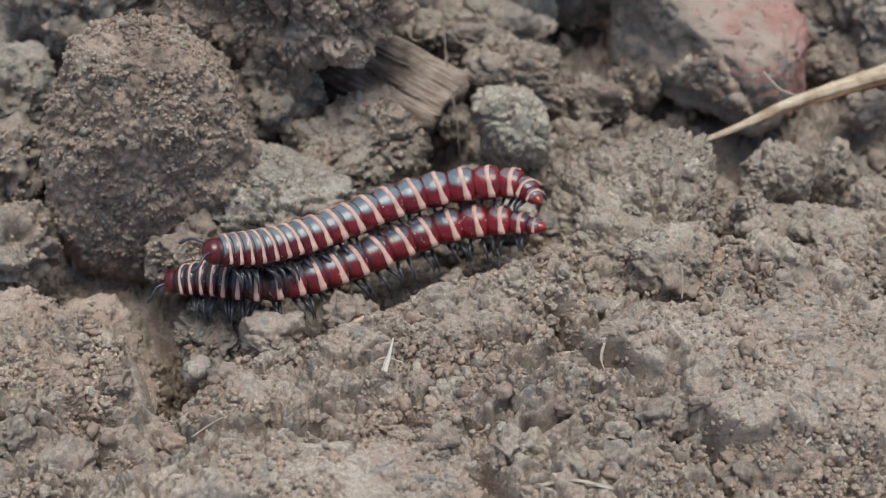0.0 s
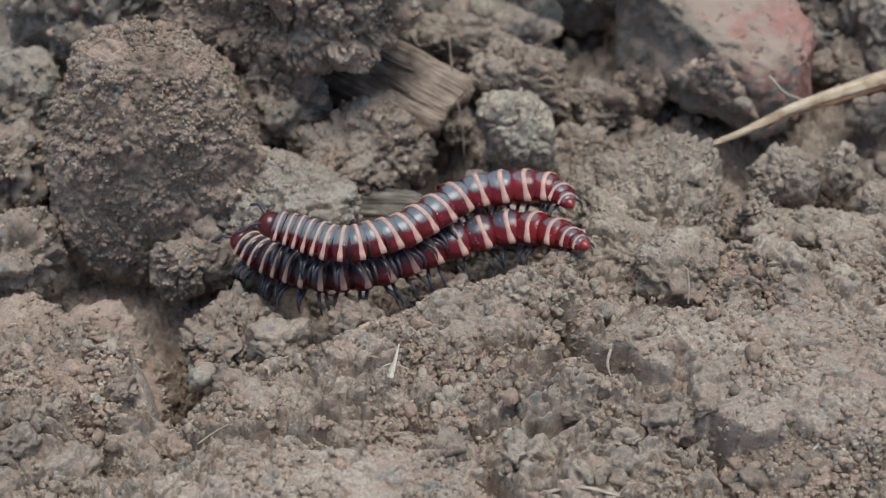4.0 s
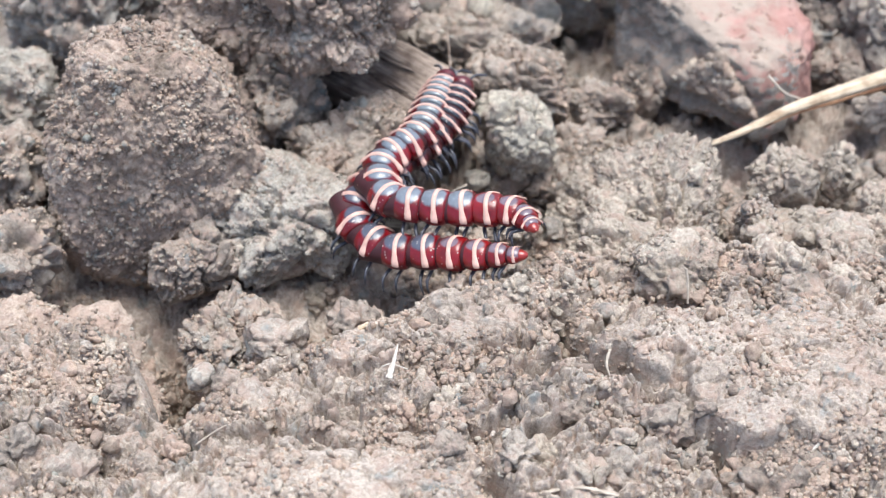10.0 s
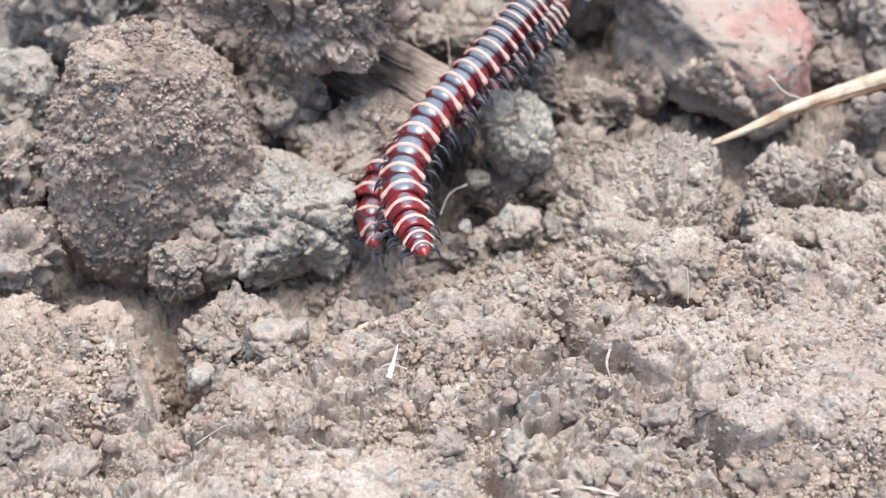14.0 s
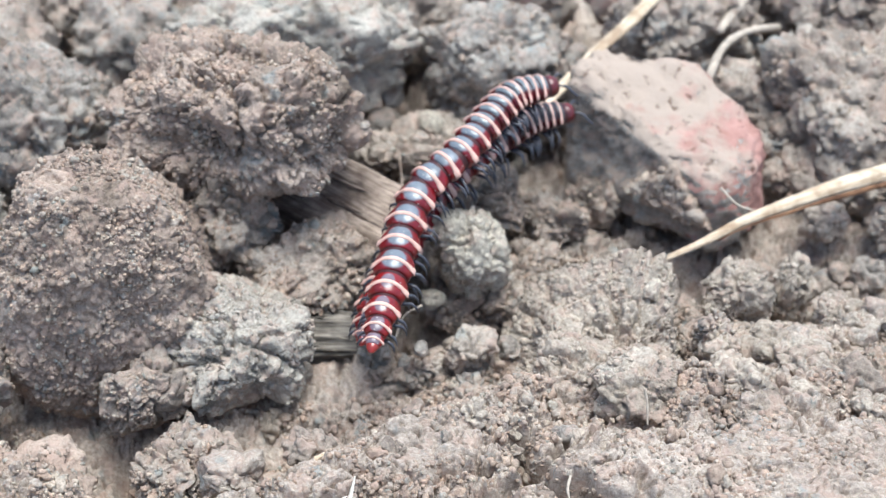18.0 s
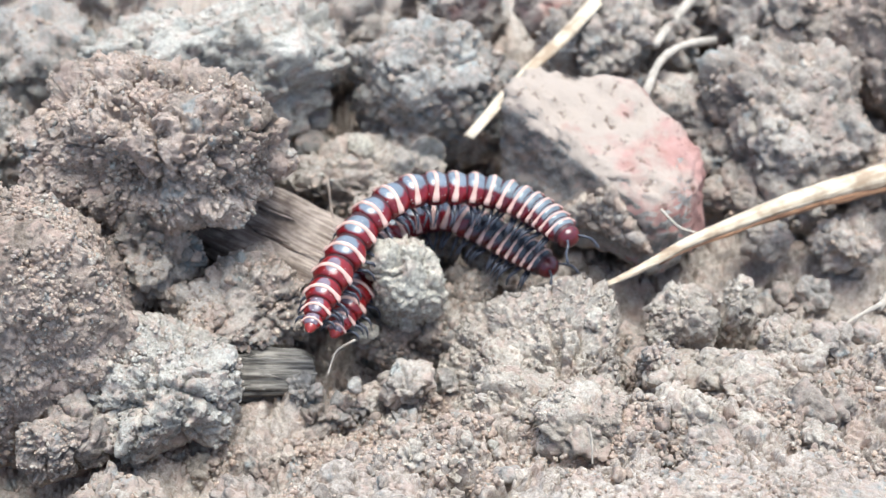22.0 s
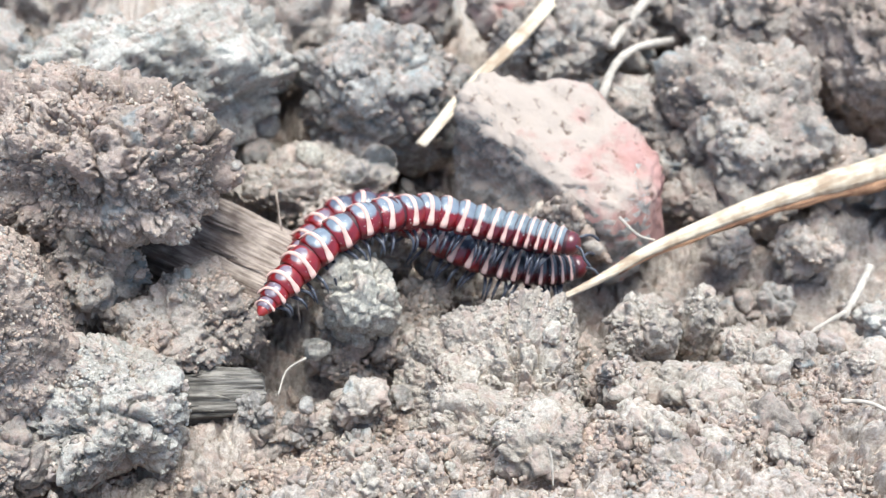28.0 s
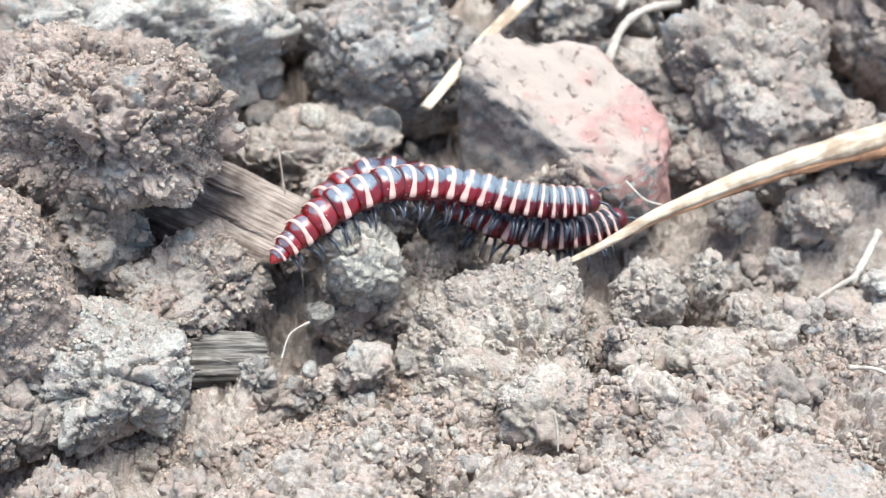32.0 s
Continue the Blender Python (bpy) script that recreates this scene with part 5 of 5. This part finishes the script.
    carrier.bend(8.0, (-2.5, 4.6, 7.2), (-6.7, 3.2, 6.7), (-9.1, -1.3, 6.1), (-7.2, -5.9, 5.7), (-2.8, -7.0, 5.8), (1.7, -5.4, 6.1), (6.2, -4.2, 6.8), (9.7, -6.0, 7.9), (12.2, -9.6, 9.2))
    carrier.bend(9.0, (1.0, 10.9, 8.0), (-1.1, 6.6, 7.3), (-4.3, 3.2, 6.6), (-8.0, 0.0, 5.9), (-6.6, -4.3, 5.4), (-1.9, -5.3, 5.6), (2.8, -5.4, 6.3), (7.1, -6.1, 7.5), (10.8, -8.4, 8.8))
    carrier.bend(10.0, (2.1, 13.9, 9.7), (0.5, 9.1, 8.7), (-2.4, 5.5, 7.9), (-6.2, 2.9, 7.0), (-8.4, -1.8, 6.2), (-5.3, -5.6, 5.9), (-0.9, -6.8, 6.6), (3.2, -8.3, 7.8), (7.5, -9.7, 9.2))
    carrier.bend(11.0, (4.8, 15.3, 9.5), (2.5, 10.6, 8.6), (-0.8, 7.0, 8.0), (-4.5, 3.9, 7.4), (-8.2, 0.1, 6.7), (-7.2, -5.1, 6.5), (-3.9, -8.4, 7.2), (-0.2, -10.3, 8.6), (3.4, -13.0, 10.3))
    carrier.bend(12.0, (6.4, 16.6, 10.7), (4.0, 12.4, 9.2), (1.1, 8.6, 8.1), (-2.3, 5.3, 7.5), (-6.2, 2.8, 7.0), (-8.7, -1.7, 6.6), (-6.9, -6.6, 6.7), (-4.3, -9.7, 7.6), (-1.5, -12.7, 9.1))
    carrier.bend(13.0, (8.7, 18.8, 12.3), (5.6, 15.3, 10.2), (2.8, 11.3, 8.6), (-0.4, 8.0, 7.7), (-3.8, 4.8, 7.2), (-7.5, 1.0, 6.6), (-8.3, -4.2, 6.3), (-6.6, -8.4, 6.9), (-4.4, -12.1, 8.0))
    carrier.bend(13.5, (10.6, 22.8, 11.0), (8.1, 19.5, 9.9), (5.2, 15.2, 8.5), (2.0, 11.7, 7.4), (-1.1, 8.5, 6.8), (-4.4, 5.3, 6.2), (-7.6, 1.5, 5.6), (-8.4, -3.3, 5.1), (-6.1, -7.1, 4.9))
    carrier.bend(15.5, (16.8, 30.3, 9.2), (13.7, 26.1, 9.3), (10.8, 23.2, 9.3), (7.5, 20.0, 8.7), (3.8, 16.2, 7.5), (1.2, 12.3, 6.3), (-0.9, 8.2, 5.4), (-3.1, 4.0, 4.6), (-4.2, -0.8, 3.6))
    carrier.bend(16.0, (17.2, 30.1, 9.2), (13.6, 26.4, 9.2), (10.5, 23.4, 9.2), (7.4, 20.4, 8.6), (3.9, 16.4, 7.5), (1.3, 12.4, 6.2), (-0.9, 8.5, 5.3), (-3.1, 4.3, 4.6), (-4.4, -0.5, 3.7))
    carrier.bend(17.0, (18.6, 32.0, 9.2), (15.0, 27.9, 9.1), (11.8, 24.5, 9.1), (8.7, 21.4, 8.8), (4.8, 17.6, 7.7), (1.8, 13.5, 6.4), (-0.6, 9.3, 5.4), (-2.9, 5.1, 4.6), (-4.4, 0.1, 3.7))
    carrier.bend(18.0, (18.9, 28.1, 9.2), (14.4, 26.4, 9.5), (11.0, 23.5, 9.6), (7.8, 20.8, 9.2), (4.2, 17.0, 8.0), (1.7, 13.1, 6.6), (-0.3, 8.9, 5.5), (-2.2, 4.7, 4.6), (-3.6, 0.0, 3.7))
    carrier.bend(19.0, (20.5, 21.8, 6.5), (17.3, 25.0, 7.2), (12.9, 24.7, 7.9), (9.4, 22.1, 7.9), (5.9, 18.3, 7.1), (3.3, 14.2, 5.9), (1.7, 9.9, 5.0), (0.2, 5.5, 4.3), (-1.1, 0.9, 3.7))
    carrier.bend(20.0, (19.3, 17.6, 3.6), (16.6, 20.7, 4.0), (12.6, 23.0, 4.4), (8.4, 22.7, 4.5), (5.3, 19.0, 4.2), (3.5, 15.1, 3.9), (2.6, 11.0, 3.7), (2.1, 6.6, 3.7), (1.6, 2.2, 3.7))
    carrier.bend(21.0, (21.4, 15.2, 3.7), (18.2, 18.0, 3.7), (14.5, 20.5, 3.8), (10.3, 21.9, 3.9), (6.2, 20.1, 3.9), (3.7, 16.4, 3.8), (2.4, 12.3, 3.7), (1.6, 8.0, 3.7), (0.2, 3.8, 3.6))
    carrier.bend(22.0, (22.1, 13.3, 3.7), (19.2, 16.4, 3.7), (16.0, 19.4, 3.8), (12.3, 21.8, 3.9), (8.1, 21.0, 3.9), (4.9, 17.9, 3.7), (3.2, 14.0, 3.6), (2.0, 9.8, 3.6), (0.3, 5.8, 3.6))
    carrier.bend(23.0, (24.3, 12.7, 3.6), (20.6, 15.4, 3.6), (17.5, 18.7, 3.7), (13.9, 21.5, 3.8), (9.5, 21.9, 3.9), (5.6, 19.4, 3.8), (3.5, 15.3, 3.7), (2.0, 11.1, 3.7), (0.2, 6.9, 3.7))
    carrier.bend(24.0, (25.7, 13.7, 3.7), (21.5, 15.2, 3.7), (18.1, 18.1, 3.8), (14.8, 21.0, 3.9), (10.5, 22.3, 4.1), (6.3, 20.4, 4.0), (3.6, 16.7, 3.8), (2.1, 12.4, 3.7), (0.3, 8.4, 3.7))
    carrier.bend(25.0, (27.2, 14.5, 3.6), (22.7, 15.3, 3.6), (19.0, 17.8, 3.7), (15.5, 20.5, 3.9), (11.3, 22.3, 4.1), (6.9, 21.2, 4.1), (4.1, 17.5, 3.9), (2.1, 13.6, 3.7), (0.4, 9.4, 3.6))
    carrier.bend(25.5, (27.7, 14.3, 3.6), (23.3, 15.1, 3.6), (19.6, 17.5, 3.7), (16.1, 20.3, 3.9), (12.0, 22.3, 4.1), (7.7, 21.4, 4.1), (4.4, 18.1, 3.9), (2.2, 14.2, 3.7), (0.4, 10.1, 3.6))
    carrier.bend(27.5, (28.8, 14.9, 3.7), (24.8, 15.0, 3.7), (21.1, 16.6, 3.7), (17.8, 18.7, 3.9), (14.4, 20.3, 4.3), (10.9, 21.8, 4.7), (7.1, 22.3, 4.8), (3.7, 19.6, 4.3), (1.5, 16.5, 3.7))
    carrier.bend(28.0, (29.5, 15.1, 3.5), (25.2, 14.8, 3.6), (21.1, 16.2, 3.7), (17.4, 18.3, 4.0), (14.4, 20.6, 4.6), (11.1, 22.9, 5.2), (7.1, 23.0, 5.2), (3.5, 20.0, 4.6), (1.2, 16.5, 3.8))
    carrier.bend(29.0, (29.8, 14.2, 3.6), (25.8, 14.0, 3.6), (22.0, 15.4, 3.7), (18.4, 17.4, 3.8), (15.4, 19.1, 4.2), (12.6, 21.1, 4.9), (9.1, 22.6, 5.2), (5.2, 20.9, 4.9), (2.5, 17.9, 4.0))
    carrier.bend(30.0, (32.0, 15.9, 3.7), (27.7, 14.5, 3.7), (23.3, 14.9, 3.6), (19.5, 17.1, 3.8), (16.2, 19.1, 4.2), (13.0, 21.6, 4.9), (9.0, 22.6, 5.2), (4.8, 20.4, 4.8), (2.0, 17.0, 3.9))
    carrier.bend(31.0, (31.8, 16.1, 3.7), (27.5, 14.5, 3.6), (22.9, 15.1, 3.6), (19.1, 17.4, 3.8), (15.9, 19.6, 4.3), (12.7, 22.2, 5.0), (8.5, 22.4, 5.3), (4.4, 20.0, 4.9), (1.7, 16.4, 4.1))
    carrier.bend(32.0, (33.0, 16.5, 3.7), (28.6, 14.9, 3.6), (24.0, 15.1, 3.6), (20.0, 17.3, 3.8), (16.8, 19.5, 4.2), (13.6, 22.0, 4.9), (9.3, 22.8, 5.2), (5.0, 20.4, 4.8), (2.4, 16.8, 3.9))
    rider.go()
    carrier.go()


motions()
